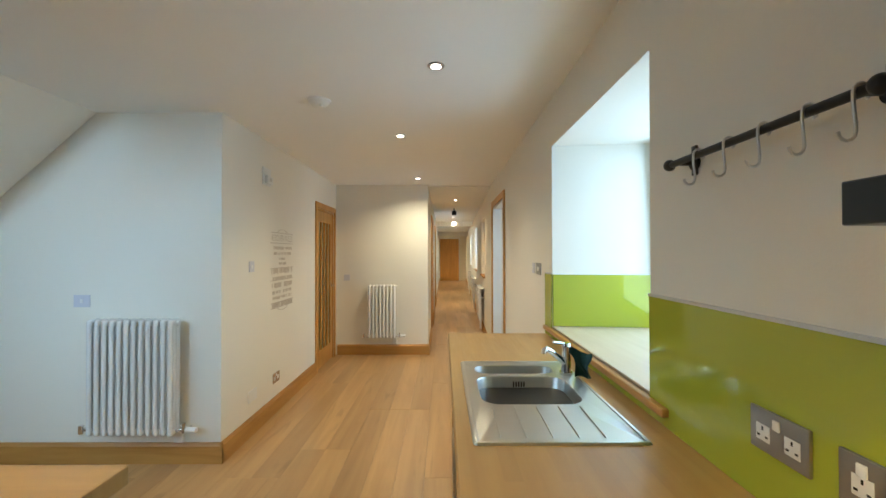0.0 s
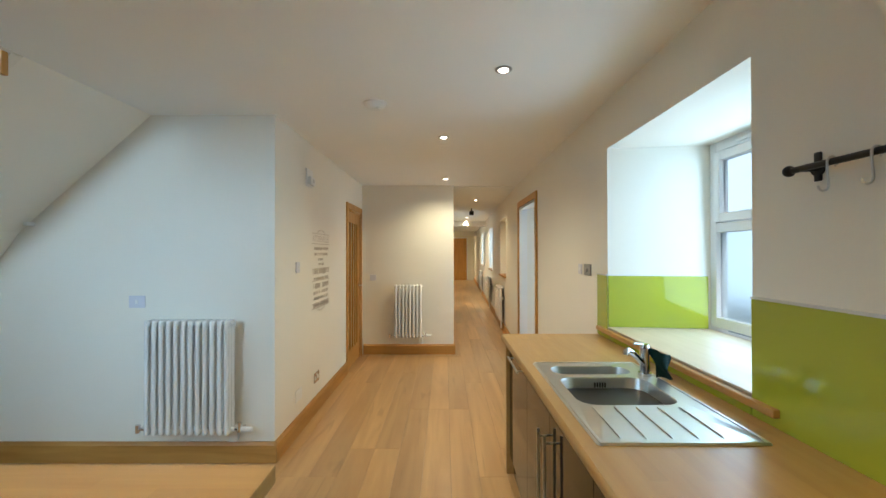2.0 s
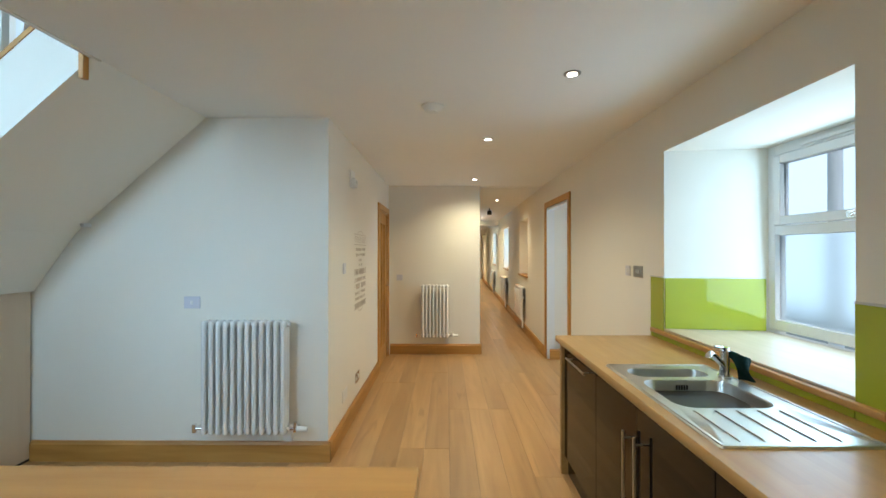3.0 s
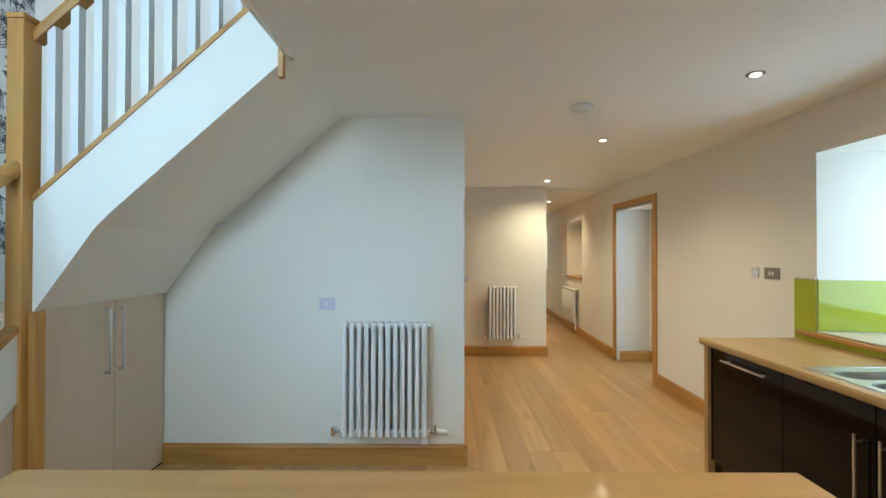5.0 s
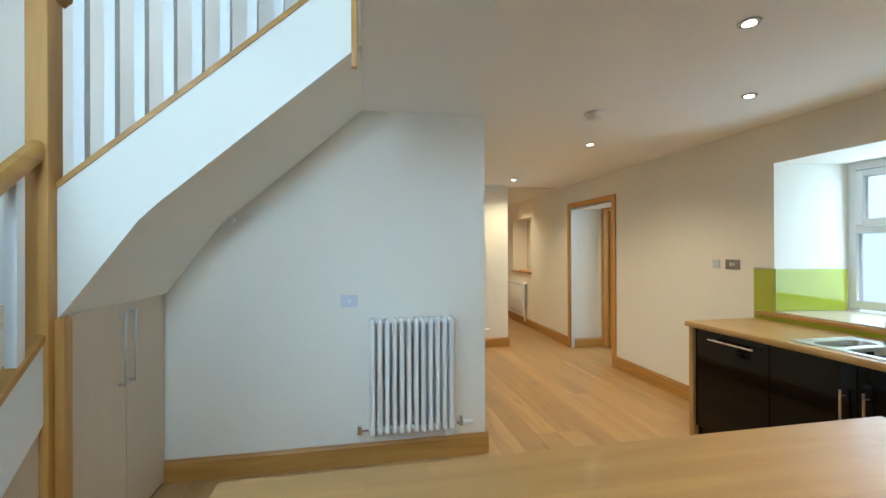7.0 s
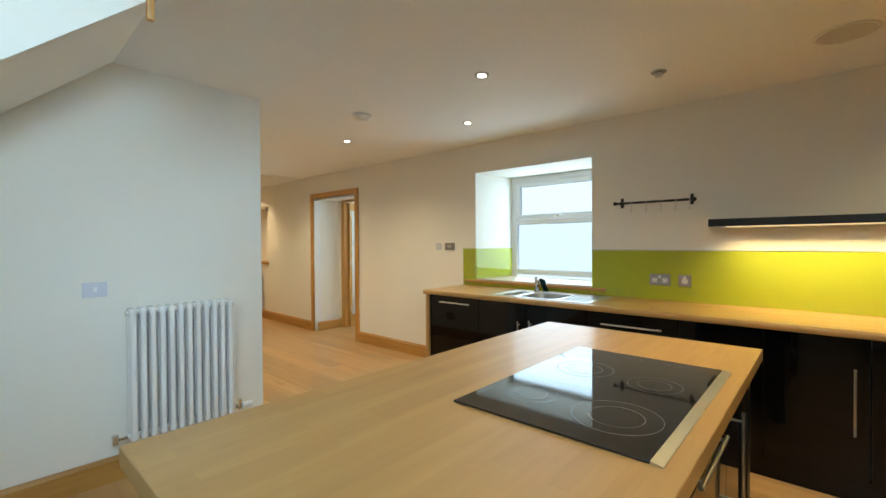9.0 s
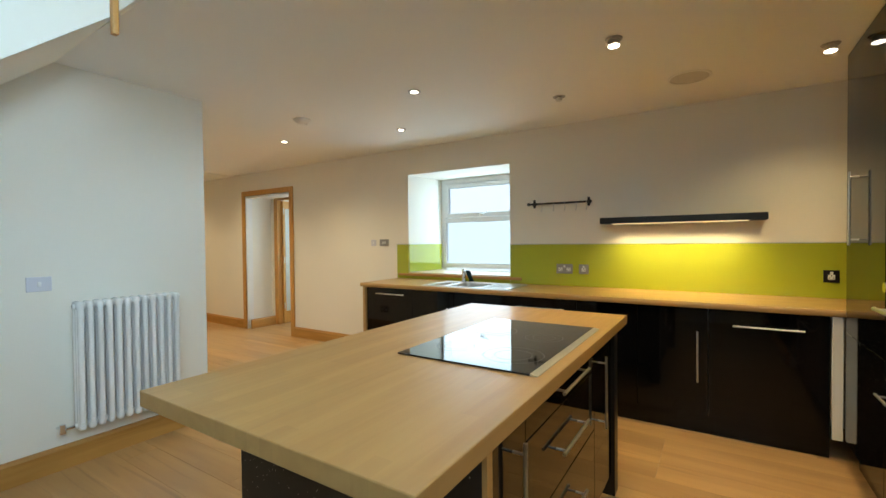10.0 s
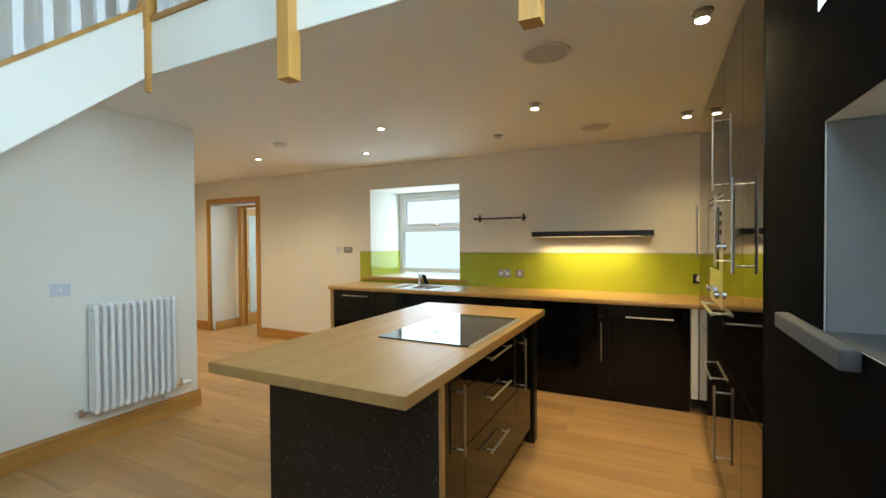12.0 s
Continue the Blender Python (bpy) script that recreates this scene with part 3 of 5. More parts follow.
def rounded(x0, x1, y0, y1, r, n=6):
    pts = []
    for cx, cy, a in ((x1 - r, y1 - r, 0), (x0 + r, y1 - r, 90), (x0 + r, y0 + r, 180), (x1 - r, y0 + r, 270)):
        for k in range(n + 1):
            t = radians(a + 90 * k / n)
            pts.append((cx + r * math.cos(t), cy + r * math.sin(t)))
    return pts


def loop_edges(bm, pts, z):
    vs = [bm.verts.new((x, y, z)) for x, y in pts]
    return vs, [bm.edges.new((vs[i], vs[(i + 1) % len(vs)])) for i in range(len(vs))]


sink = thing("sink", "stainless steel one and a half bowl sink with ribbed drainer", "sink", (-0.335, 1.6, 0.905))
SZ = 0.9095
big, half = rounded(-0.53, -0.165, 1.46, 1.80, 0.07), rounded(-0.525, -0.175, 1.84, 1.975, 0.06)
bm = bmesh.new()
es = []
outer, e = loop_edges(bm, rounded(-0.58, -0.09, 1.15, 2.05, 0.015), SZ)
es += e
for pts in (big, half):
    _, e = loop_edges(bm, pts, SZ)
    es += e
bmesh.ops.triangle_fill(bm, edges=es, use_beauty=True, normal=(0, 0, 1))
low = [bm.verts.new((v.co.x + (0.004 if v.co.x < -0.3 else -0.004) * -1, v.co.y, 0.9052)) for v in outer]
for i in range(len(outer)):
    j = (i + 1) % len(outer)
    bm.faces.new((outer[i], outer[j], low[j], low[i]))
bmesh.ops.recalc_face_normals(bm, faces=bm.faces)
part("deck", bm, M_STEEL, sink)


def bowl(pts, depth):
    bm = bmesh.new()
    cx, cy = sum(p[0] for p in pts) / len(pts), sum(p[1] for p in pts) / len(pts)
    rings = []
    for s, z in ((1.0, SZ), (0.985, SZ - 0.006), (0.95, SZ - depth + 0.03), (0.90, SZ - depth + 0.008), (0.80, SZ - depth)):
        rings.append([bm.verts.new((cx + (x - cx) * s, cy + (y - cy) * s, z)) for x, y in pts])
    for a, b in zip(rings, rings[1:]):
        for k in range(len(pts)):
            bm.faces.new((a[k], b[k], b[(k + 1) % len(pts)], a[(k + 1) % len(pts)]))
    bm.faces.new(rings[-1][::-1])
    bmesh.ops.recalc_face_normals(bm, faces=bm.faces)
    bmesh.ops.reverse_faces(bm, faces=bm.faces)
    return bm


part("bowl", bowl(big, 0.16), M_STEEL, sink)
part("half_bowl", bowl(half, 0.09), M_STEEL, sink)
for k in range(5):
    x = -0.50 + 0.075 * k
    part("drainer_rib", sweep([(x, 1.435, SZ - 0.001), (x, 1.425, SZ + 0.003), (x - 0.004, 1.20, SZ + 0.002), (x - 0.004, 1.19, SZ - 0.001)], 0.0028, 8), M_STEEL, sink)
bm = bmesh.new()
for b in ((-0.575, -0.095, 1.153, 1.163), (-0.575, -0.095, 2.037, 2.047), (-0.577, -0.567, 1.163, 2.037), (-0.103, -0.093, 1.163, 2.037)):
    box(bm, *b, SZ - 0.001, SZ + 0.003, bevel=0.001)
part("raised_rim", bm, M_STEEL, sink)
part("plughole", R((-0.345, 1.63, SZ - 0.158), (-0.345, 1.63, SZ - 0.152), 0.04, 20), M_CHROME, sink)
for k in range(5):
    part("overflow_slot", B(-0.372 + 0.011 * k, -0.367 + 0.011 * k, 1.784, 1.790, SZ - 0.040, SZ - 0.020), M_BLACKM, sink)
tap = thing("tap", "chrome single lever kitchen mixer tap beside the sink", "tap", (-0.135, 1.83, SZ))
bm = rod(bmesh.new(), (-0.135, 1.83, SZ), (-0.135, 1.83, SZ + 0.012), 0.028, 20)
rod(bm, (-0.135, 1.83, SZ + 0.012), (-0.135, 1.83, SZ + 0.12), 0.021, 20)
part("body", bm, M_CHROME, tap)
part("spout", sweep([(-0.14, 1.827, SZ + 0.045), (-0.165, 1.812, SZ + 0.072), (-0.215, 1.782, SZ + 0.112), (-0.235, 1.770, SZ + 0.122), (-0.246, 1.763, SZ + 0.116), (-0.249, 1.761, SZ + 0.104)], 0.0125, 12), M_CHROME, tap)
lever = part("lever", R((-0.135, 1.83, SZ + 0.121), (-0.135, 1.83, SZ + 0.136), 0.0215, 20, 0.018), M_CHROME, tap)
part("lever_bar", sweep([(-0.137, 1.83, SZ + 0.130), (-0.165, 1.815, SZ + 0.139), (-0.198, 1.797, SZ + 0.144)], 0.0055, 10), M_CHROME, lever)
# cloth hung behind the tap
bm = bmesh.new()
grid = {}
for i in range(13):
    for j in range(11):
        u, v = i / 12, j / 10
        n = noise.noise(Vector((u * 4, v * 3, 2.0)))
        grid[i, j] = bm.verts.new((-0.116 + 0.085 * u * (0.75 + 0.25 * v) + 0.010 * math.sin(v * 5 + u * 3) + 0.010 * n, 1.768 + 0.022 * math.sin(u * 6 + v * 2) + 0.035 * v + 0.012 * n, SZ + 0.004 + 0.125 * v * (1.0 - 0.40 * u) + 0.010 * n * v))
for i in range(12):
    for j in range(10):
        bm.faces.new((grid[i, j], grid[i + 1, j], grid[i + 1, j + 1], grid[i, j + 1]))
bmesh.ops.solidify(bm, geom=bm.faces, thickness=0.006)
single("dish_cloth", bm, M_CLOTH, "crumpled dark green cloth draped behind the tap", "cloth")

for ob in (sink, tap):
    ob.location += Vector((-0.016, 0.030, 0))
bpy.data.objects["dish_cloth"].location = (-0.016, 0.030, 0)

# ---- wall things above the worktop ----
rail = thing("hook_rail", "black iron utensil rail with steel hooks on the wall", "rail", (-0.05, 0.92, 1.677))
part("bar", R((-0.05, 0.617, 1.677), (-0.05, 1.188, 1.677), 0.009, 14), M_IRON, rail)
for y in (0.637, 1.148):
    bm = rod(bmesh.new(), (-0.05, y, 1.677), (-0.002, y, 1.677), 0.009)
    rod(bm, (-0.010, y, 1.677), (-0.001, y, 1.677), 0.02, 16)
    box(bm, -0.009, -0.001, y - 0.011, y + 0.011, 1.642, 1.722, bevel=0.003)
    part("bracket", bm, M_IRON, rail)
for y in (0.614, 1.191):
    bm = bmesh.new()
    bmesh.ops.create_uvsphere(bm, u_segments=14, v_segments=10, radius=0.016, matrix=Matrix.Translation((-0.05, y, 1.677)))
    part("finial", bm, M_IRON, rail)
for y in (0.642, 0.734, 0.838, 0.942, 1.055):
    pts = [(-0.05 + 0.013 * math.cos(radians(a)), y, 1.677 + 0.013 * math.sin(radians(a))) for a in range(-60, 181, 30)]
    pts += [(-0.0635, y, 1.657), (-0.060, y, 1.628)]
    pts += [(-0.0735 + 0.0135 * math.cos(radians(a)), y, 1.616 + 0.0135 * math.sin(radians(a))) for a in range(0, -200, -30)]
    h = single("s_hook", sweep(pts, 0.0028, 8), M_STEEL, "brushed steel s hook hanging on the rail", "hook", "hooks on the rail")
sh = thing("wall_shelf", "black floating wall shelf with a strip lamp beneath", "shelf", (-0.11, -0.05, 1.48))
part("board", B(-0.22, -0.001, -0.645, 0.495, 1.465, 1.516, bevel=0.002), M_BLACKM, sh)
part("strip_lamp", B(-0.19, -0.15, -0.535, 0.395, 1.458, 1.4647, bevel=0.002), M_TUBE, sh, "lit warm strip lamp")
area_lamp("shelf_lamp", (-0.17, -0.07, 1.445), (-0.10, -0.07, 0.9), 0.92, 0.03, STRIP_W, (1.0, 0.78, 0.36), 125)


def plate(name, label, face, u, v, w, h, material, sockets=0, switches=0, axis="x", out=-1, cat="socket"):
    """A wall plate in the plane axis = face, centred on u, v; out: the way it faces."""
    def bx(u0, u1, v0, v1, d0, d1, bevel=0.0):
        a, b = sorted((face + out * d0, face + out * d1))
        return B(a, b, u0, u1, v0, v1, bevel=bevel) if axis == "x" else B(u0, u1, a, b, v0, v1, bevel=bevel)
    t = thing(name, label, cat, (face, u, v) if axis == "x" else (u, face, v))
    part("face_plate", bx(u - w / 2, u + w / 2, v - h / 2, v + h / 2, 0.0005, 0.008, 0.002), material, t)
    k = max(1, sockets)
    for i in range(sockets):
        c = u + (i - (k - 1) / 2) * w * 0.5
        part("socket_insert", bx(c - 0.019, c + 0.019, v - 0.022, v + 0.012, 0.008, 0.0095, 0.001), M_PLASTIC, t)
        for du, dv, pw, ph in ((0, 0.004, 0.004, 0.008), (-0.011, -0.012, 0.007, 0.004), (0.011, -0.012, 0.007, 0.004)):
            part("pin_hole", bx(c + du - pw / 2, c + du + pw / 2, v + dv - ph / 2, v + dv + ph / 2, 0.0095, 0.0101), M_BLACKM, t)
    for i in range(switches):
        c = u + (i - (switches - 1) / 2) * min(0.03, w * 0.35)
        part("rocker", bx(c - 0.009, c + 0.009, v + (0.012 if sockets else -0.014), v + (0.033 if sockets else 0.014), 0.008, 0.0125, 0.002), M_PLASTIC, t)
    return t


plate("double_socket", "brushed steel double socket with white inserts on lime glass", -0.008, 0.857, 1.065, 0.15, 0.088, M_PLATE, 2, 1)
plate("single_socket", "brushed steel switched outlet on lime glass", -0.008, 0.682, 1.065, 0.086, 0.086, M_PLATE, 1, 1)
plate("single_socket", "black single socket in the worktop corner", -0.008, -1.014, 1.059, 0.086, 0.086, M_BLACKM, 1, 1)
plate("light_switch", "brushed steel double light switch on the cream wall", 0.0, 3.047, 1.323, 0.14, 0.082, M_PLATE, 0, 2, cat="switch")
plate("light_switch", "small white wall plate beside the steel switch", 0.0, 3.215, 1.323, 0.075, 0.075, M_SPUR, 0, 1, cat="switch")
plate("fused_spur", "white plastic fused switch above the radiator", 2.949, -3.166, 1.11, 0.112, 0.084, M_SPUR, 0, 1, axis="y", cat="switch")
plate("wall_plate", "small white blank plate on the cream wall", 6.10, -2.053, 1.092, 0.085, 0.085, M_SPUR, 0, 0, axis="y", cat="switch")
plate("light_switch", "white light switch on the hall wall", -2.21, 3.404, 1.33, 0.086, 0.086, M_SPUR, 0, 1, out=1, cat="switch")
plate("double_socket", "chrome double socket low on the hall wall", -2.21, 3.906, 0.312, 0.15, 0.09, M_CHROME, 2, 1, out=1)
plate("blank_plate", "white blank cover plate low on the hall wall", -2.21, 3.425, 0.305, 0.15, 0.09, M_PLASTIC, 0, 0, out=1, cat="cover plate")
t = thing("alarm_box", "white wall sounder box with a grey button", "alarm", (-2.2, 3.64, 2.09))
part("back_plate", B(-2.209, -2.195, 3.60, 3.76, 2.02, 2.17, bevel=0.004), M_PLASTIC, t)
part("cover", B(-2.195, -2.165, 3.62, 3.74, 2.03, 2.10, bevel=0.006), M_PLASTIC, t)
part("lens", B(-2.166, -2.160, 3.66, 3.70, 2.05, 2.085, bevel=0.002), M_STEEL, t)

# vinyl lettering on the hall wall
dec = thing("wall_lettering", "grey vinyl kitchen rules lettering on the white wall", "wall sticker", (-2.209, 4.068, 1.28))


def flat_text(body, y, z, size, width):
    cu = bpy.data.curves.new("text", "FONT")
    cu.body, cu.size, cu.align_x, cu.align_y, cu.extrude = body, size, "CENTER", "CENTER", 0.0
    ob = bpy.data.objects.new("text", cu)
    scene.collection.objects.link(ob)
    me = bpy.data.meshes.new_from_object(ob.evaluated_get(bpy.context.evaluated_depsgraph_get()))
    bpy.data.objects.remove(ob)
    bm = bmesh.new()
    bm.from_mesh(me)
    bpy.data.meshes.remove(me)
    wide = max(v.co.x for v in bm.verts) - min(v.co.x for v in bm.verts)
    for v in bm.verts:
        v.co = Vector((-2.2085, y + v.co.x * width / wide, z + v.co.y))
    return bm


part("heading", flat_text("KITCHEN RULES", 4.068, 1.575, 0.085, 0.52), M_GREYTXT, dec)["kind"] = "stuff"
rng = random.Random(4)
z = 1.50
for h, wide, n in ((0.030, 0.50, 4), (0.030, 0.42, 3), (0.022, 0.18, 1), (0.026, 0.22, 2), (0.060, 0.52, 1), (0.034, 0.50, 5), (0.050, 0.50, 4), (0.030, 0.48, 5), (0.030, 0.46, 5), (0.055, 0.50, 3)):
    bm = bmesh.new()
    y = 4.068 - wide / 2
    while y < 4.068 + wide / 2 - 0.01:
        lw = rng.uniform(0.008, 0.016)
        if rng.random() > 0.16:
            box(bm, -2.2095, -2.2080, y, y + lw, z - h * rng.uniform(0.75, 1.0), z)
        y += lw + 0.007
    part("text_line", bm, M_GREYTXT, dec)["kind"] = "stuff"
    z -= h + 0.022
for zz, dz in ((1.625, 1), (1.60 - 0.07, 0), (1.30, 0), (1.19, 0), (0.985, 0), (0.94, -1)):
    bm = box(bmesh.new(), -2.2095, -2.2080, 3.785, 4.350, zz - 0.003, zz + 0.003)
    if dz:
        for k in range(9):
            a = radians(180 * k / 8)
            box(bm, -2.2095, -2.2080, 4.068 + 0.12 * math.cos(a) - 0.012, 4.068 + 0.12 * math.cos(a) + 0.012, zz + dz * 0.035 * math.sin(a) - 0.004, zz + dz * 0.035 * math.sin(a) + 0.004)
    part("rule_line", bm, M_GREYTXT, dec)

# ---- radiators ----


def column_radiator(label, x0, x1, y, z0, z1, count, depth=0.10):
    """Tubular radiator in front of the wall plane y, seen from -y."""
    t = thing("radiator", label, "radiator", ((x0 + x1) / 2, y, z0))
    pitch = (x1 - x0) / count
    yc = y - 0.035 - depth / 2
    for i in range(count):
        x = x0 + pitch * (i + 0.5)
        bm = bmesh.new()
        for dy in (-depth / 2 + 0.0125, 0, depth / 2 - 0.0125):
            rod(bm, (x, yc + dy, z0 + 0.03), (x, yc + dy, z1 - 0.03), 0.0160, 10)
        for za, zb in ((z0, z0 + 0.05), (z1 - 0.05, z1)):
            box(bm, x - 0.0175, x + 0.0175, yc - depth / 2, yc + depth / 2, za, zb, bevel=0.014)
        part("column", bm, M_RAD, t)
    for zz in (z0 + 0.028, z1 - 0.028):
        bm = bmesh.new()
        rod(bm, (x0 + 0.01, yc, zz), (x1 - 0.01, yc, zz), 0.018, 12)
        rod(bm, (x0 - 0.004, yc, zz), (x0 + 0.01, yc, zz), 0.014, 12)
        rod(bm, (x1 - 0.01, yc, zz), (x1 + 0.012, yc, zz), 0.014, 12)
        part("header", bm, M_RAD, t)
    bm = rod(bmesh.new(), (x0 - 0.05, yc, z0 + 0.028), (x0 - 0.004, yc, z0 + 0.028), 0.009)
    rod(bm, (x0 - 0.06, yc, z0 + 0.004), (x0 - 0.06, yc, z0 + 0.058), 0.016, 14)
    rod(bm, (x0 - 0.06, yc, z0 + 0.02), (x0 - 0.06, y - 0.001, z0 + 0.02), 0.008)
    part("lockshield", bm, M_CHROME, t, "chrome lockshield valve")
    bm = rod(bmesh.new(), (x1 + 0.012, yc, z0 + 0.028), (x1 + 0.06, yc, z0 + 0.028), 0.009)
    rod(bm, (x1 + 0.045, yc, z0 + 0.01), (x1 + 0.045, yc, z0 + 0.075), 0.014, 14)
    rod(bm, (x1 + 0.045, yc, z0 + 0.02), (x1 + 0.045, y - 0.001, z0 + 0.02), 0.0075)
    v = part("valve", bm, M_CHROME, t, "chrome valve and pipe")
    part("pipe_cover", B(x1 - 0.055, x1 + 0.005, y - 0.034, y - 0.0005, 0.152, z0 + 0.03, bevel=0.003), M_PLASTIC, t)
    part("valve_head", R((x1 + 0.06, yc, z0 + 0.028), (x1 + 0.13, yc, z0 + 0.028), 0.02, 16, 0.016), M_PLASTIC, v, "white thermostatic head")
    for x in (x0 + 0.08, x1 - 0.08):
        part("bracket", B(x - 0.012, x + 0.012, yc, y - 0.0005, z1 - 0.16, z1 - 0.13), M_RAD, t)
    return t


column_radiator("white tubular column radiator under the stair slope", -3.040, -2.458, 2.949, 0.232, 0.998, 12)
column_radiator("slim white tubular column radiator at the hall's end", -1.740, -1.348, 6.10, 0.250, 0.998, 8)


def panel_radiator(y):
    m = pose(0, 6.10, 0, 0, 0, -math.degrees(ANG)) @ pose(0, y, 0)
    t = thing("panel_radiator", "white ribbed panel radiator below the corridor window", "radiator", (0, 0, 0), "corridor radiators")
    bm = box(bmesh.new(), -0.10, -0.055, 0, 0.85, 0.23, 0.80, bevel=0.006)
    part("panel", bm, M_RAD, t)
    bm = bmesh.new()
    for k in range(16):
        box(bm, -0.106, -0.099, 0.03 + 0.05 * k, 0.055 + 0.05 * k, 0.27, 0.76, bevel=0.003)
    part("rib", bm, M_RAD, t)
    part("top_grille", B(-0.10, -0.01, 0.01, 0.84, 0.80, 0.81), M_RAD, t)
    part("bracket", B(-0.055, 0.0, 0.1, 0.75, 0.6, 0.64), M_RAD, t)
    part("valve", R((-0.07, -0.04, 0.10), (-0.07, -0.04, 0.30), 0.016), M_PLASTIC, t)
    t.matrix_basis = m
    return t


for y in (1.55, 4.4, 8.1):
    panel_radiator(y)
single_shelf = structure("recess_shelf", B(-0.03, 0.30, niches[0][0] - 0.03, niches[0][1] + 0.03, 1.0, 1.03, bevel=0.004), M_OAKY, "oak shelf in the corridor recess", "shelf")
single_shelf.matrix_basis = corr.matrix_basis
for k, (a, b) in enumerate(niches[1:]):
    t = thing("window_%d" % (k + 2), "white corridor window in a deep niche", "window", (0, 0, 0), "", "structure")
    bm = bmesh.new()
    for q in ((0.5, 0.56, a, a + 0.06, 1.0, 2.06), (0.5, 0.56, b - 0.06, b, 1.0, 2.06), (0.5, 0.56, a + 0.06, b - 0.06, 1.0, 1.0 + 0.06), (0.5, 0.56, a + 0.06, b - 0.06, 2.06 - 0.06, 2.06), (0.5, 0.56, a + 0.06, b - 0.06, 1.5, 1.56)):
        box(bm, *q, bevel=0.004)
    part("window_frame", bm, M_PVC, t)
    part("pane", B(0.525, 0.535, a + 0.06, b - 0.06, 1.06, 2.0), M_FROST, t).visible_shadow = False
    part("window_sill", B(-0.03, 0.5, a - 0.03, b + 0.03, 1.0, 1.03, bevel=0.004), M_OAKY, t, "oak window sill")
    t.matrix_basis = corr.matrix_basis


# ---- island ----
GI = "black units of the island"
FY = 0.120
top = thing("island_worktop", "beech block island worktop with an overhanging end", "worktop", (-2.45, 0.5, 0.866))
part("slab", B(-3.430, -1.455, 0.078, 1.056, 0.868, 0.915, bevel=0.003), M_BEECHX, top)
unit("island_unit", "narrow black gloss pull out cupboard in the island", -3.13, -2.845, FY, 0.66, 0.125, 0.864, [("door", -3.12, -2.845, 0.125, 0.864, (-2.935, 0.49, -2.935, 0.80))], -1, GI)
unit("island_unit", "black gloss three drawer pan unit below the hob", -2.845, -2.035, FY, 0.66, 0.125, 0.864, [("drawer", -2.845, -2.035, 0.757, 0.864, (-2.595, 0.826, -2.265, 0.826)), ("drawer", -2.845, -2.035, 0.490, 0.757, (-2.597, 0.625, -2.275, 0.625)), ("drawer", -2.845, -2.035, 0.125, 0.490, (-2.60, 0.360, -2.305, 0.360))], -1, GI)
unit("island_unit", "narrow black gloss cupboard at the island's far end", -2.035, -1.68, FY, 0.66, 0.125, 0.864, [("door", -2.035, -1.68, 0.125, 0.864, (-1.958, 0.472, -1.958, 0.80))], -1, GI)
single("island_back_panel", B(-3.13, -1.68, 0.662, 0.68, 0.0, 0.864), M_SLATE, "speckled black panel behind the island units", "panel")
ep = thing("island_end_panel", "speckled dark stone effect end panel of the island", "panel", (-3.13, 0.5, 0))
part("board", B(-3.160, -3.133, 0.096, 0.997, 0.0, 0.866), M_SLATE, ep)
part("edging", B(-3.160, -3.133, 0.083, 0.0955, 0.0, 0.866), M_BEECHX, ep, "pale beech edge strip")
part("leg", B(-1.665, -1.585, 0.105, 0.180, 0.0, 0.872, bevel=0.003), M_BLACKM, top, "dark square upright leg")
hob = thing("hob", "black ceramic glass hob with four rings", "hob", (-2.26, 0.37, 0.9150))
part("glass_top", B(-2.742, -1.925, 0.147, 0.664, 0.9155, 0.9215, bevel=0.0015), M_HOB, hob)
part("front_trim", prism([(0.121, 0.9155), (0.121, 0.9180), (0.146, 0.9225), (0.146, 0.9155)], 0, -2.742, -1.925), M_STEEL, hob, "bevelled steel front strip")
M_RING = mat("grey_hob_print", (0.16, 0.16, 0.16), 0.3, vary=0.05, bump=0.0)
for x, y, r in ((-2.56, 0.278, 0.110), (-2.55, 0.525, 0.075), (-2.245, 0.275, 0.078), (-2.215, 0.510, 0.095)):
    for rr in (r, r * 0.62):
        bm = bmesh.new()
        n = 48
        a = [bm.verts.new((x + rr * math.cos(2 * math.pi * k / n), y + rr * math.sin(2 * math.pi * k / n), 0.9218)) for k in range(n)]
        b = [bm.verts.new((x + (rr - 0.0025) * math.cos(2 * math.pi * k / n), y + (rr - 0.0025) * math.sin(2 * math.pi * k / n), 0.9218)) for k in range(n)]
        for k in range(n):
            bm.faces.new((a[k], a[(k + 1) % n], b[(k + 1) % n], b[k]))
        part("ring", bm, M_RING, hob)
for k in range(6):
    part("touch_mark", B(-1.985, -1.978, 0.21 + 0.045 * k, 0.22 + 0.045 * k, 0.9216, 0.9219), M_RING, hob)

# ---- tall units ----
GT = "wall of tall black units"
TY, TZ = -0.97, 2.372
unit("tall_unit", "tall black gloss larder door with a steel handle", -1.33, -0.65, -1.64, TY, 0.15, TZ, [("door", -1.33, -0.65, 0.78, TZ, (-0.91, 1.29, -0.91, 1.68)), ("door", -1.33, -0.65, 0.15, 0.78, None)], 1, GT)
oven_unit = unit("oven_unit", "tall black gloss unit housing the oven and microwave", -1.93, -1.33, -1.64, TY, 0.15, TZ, [("door", -1.93, -1.33, 1.67, TZ, (-1.87, 1.685, -1.87, 2.09)), ("drawer", -1.93, -1.33, 0.15, 0.70, (-1.80, 0.635, -1.37, 0.635))], 1, GT)
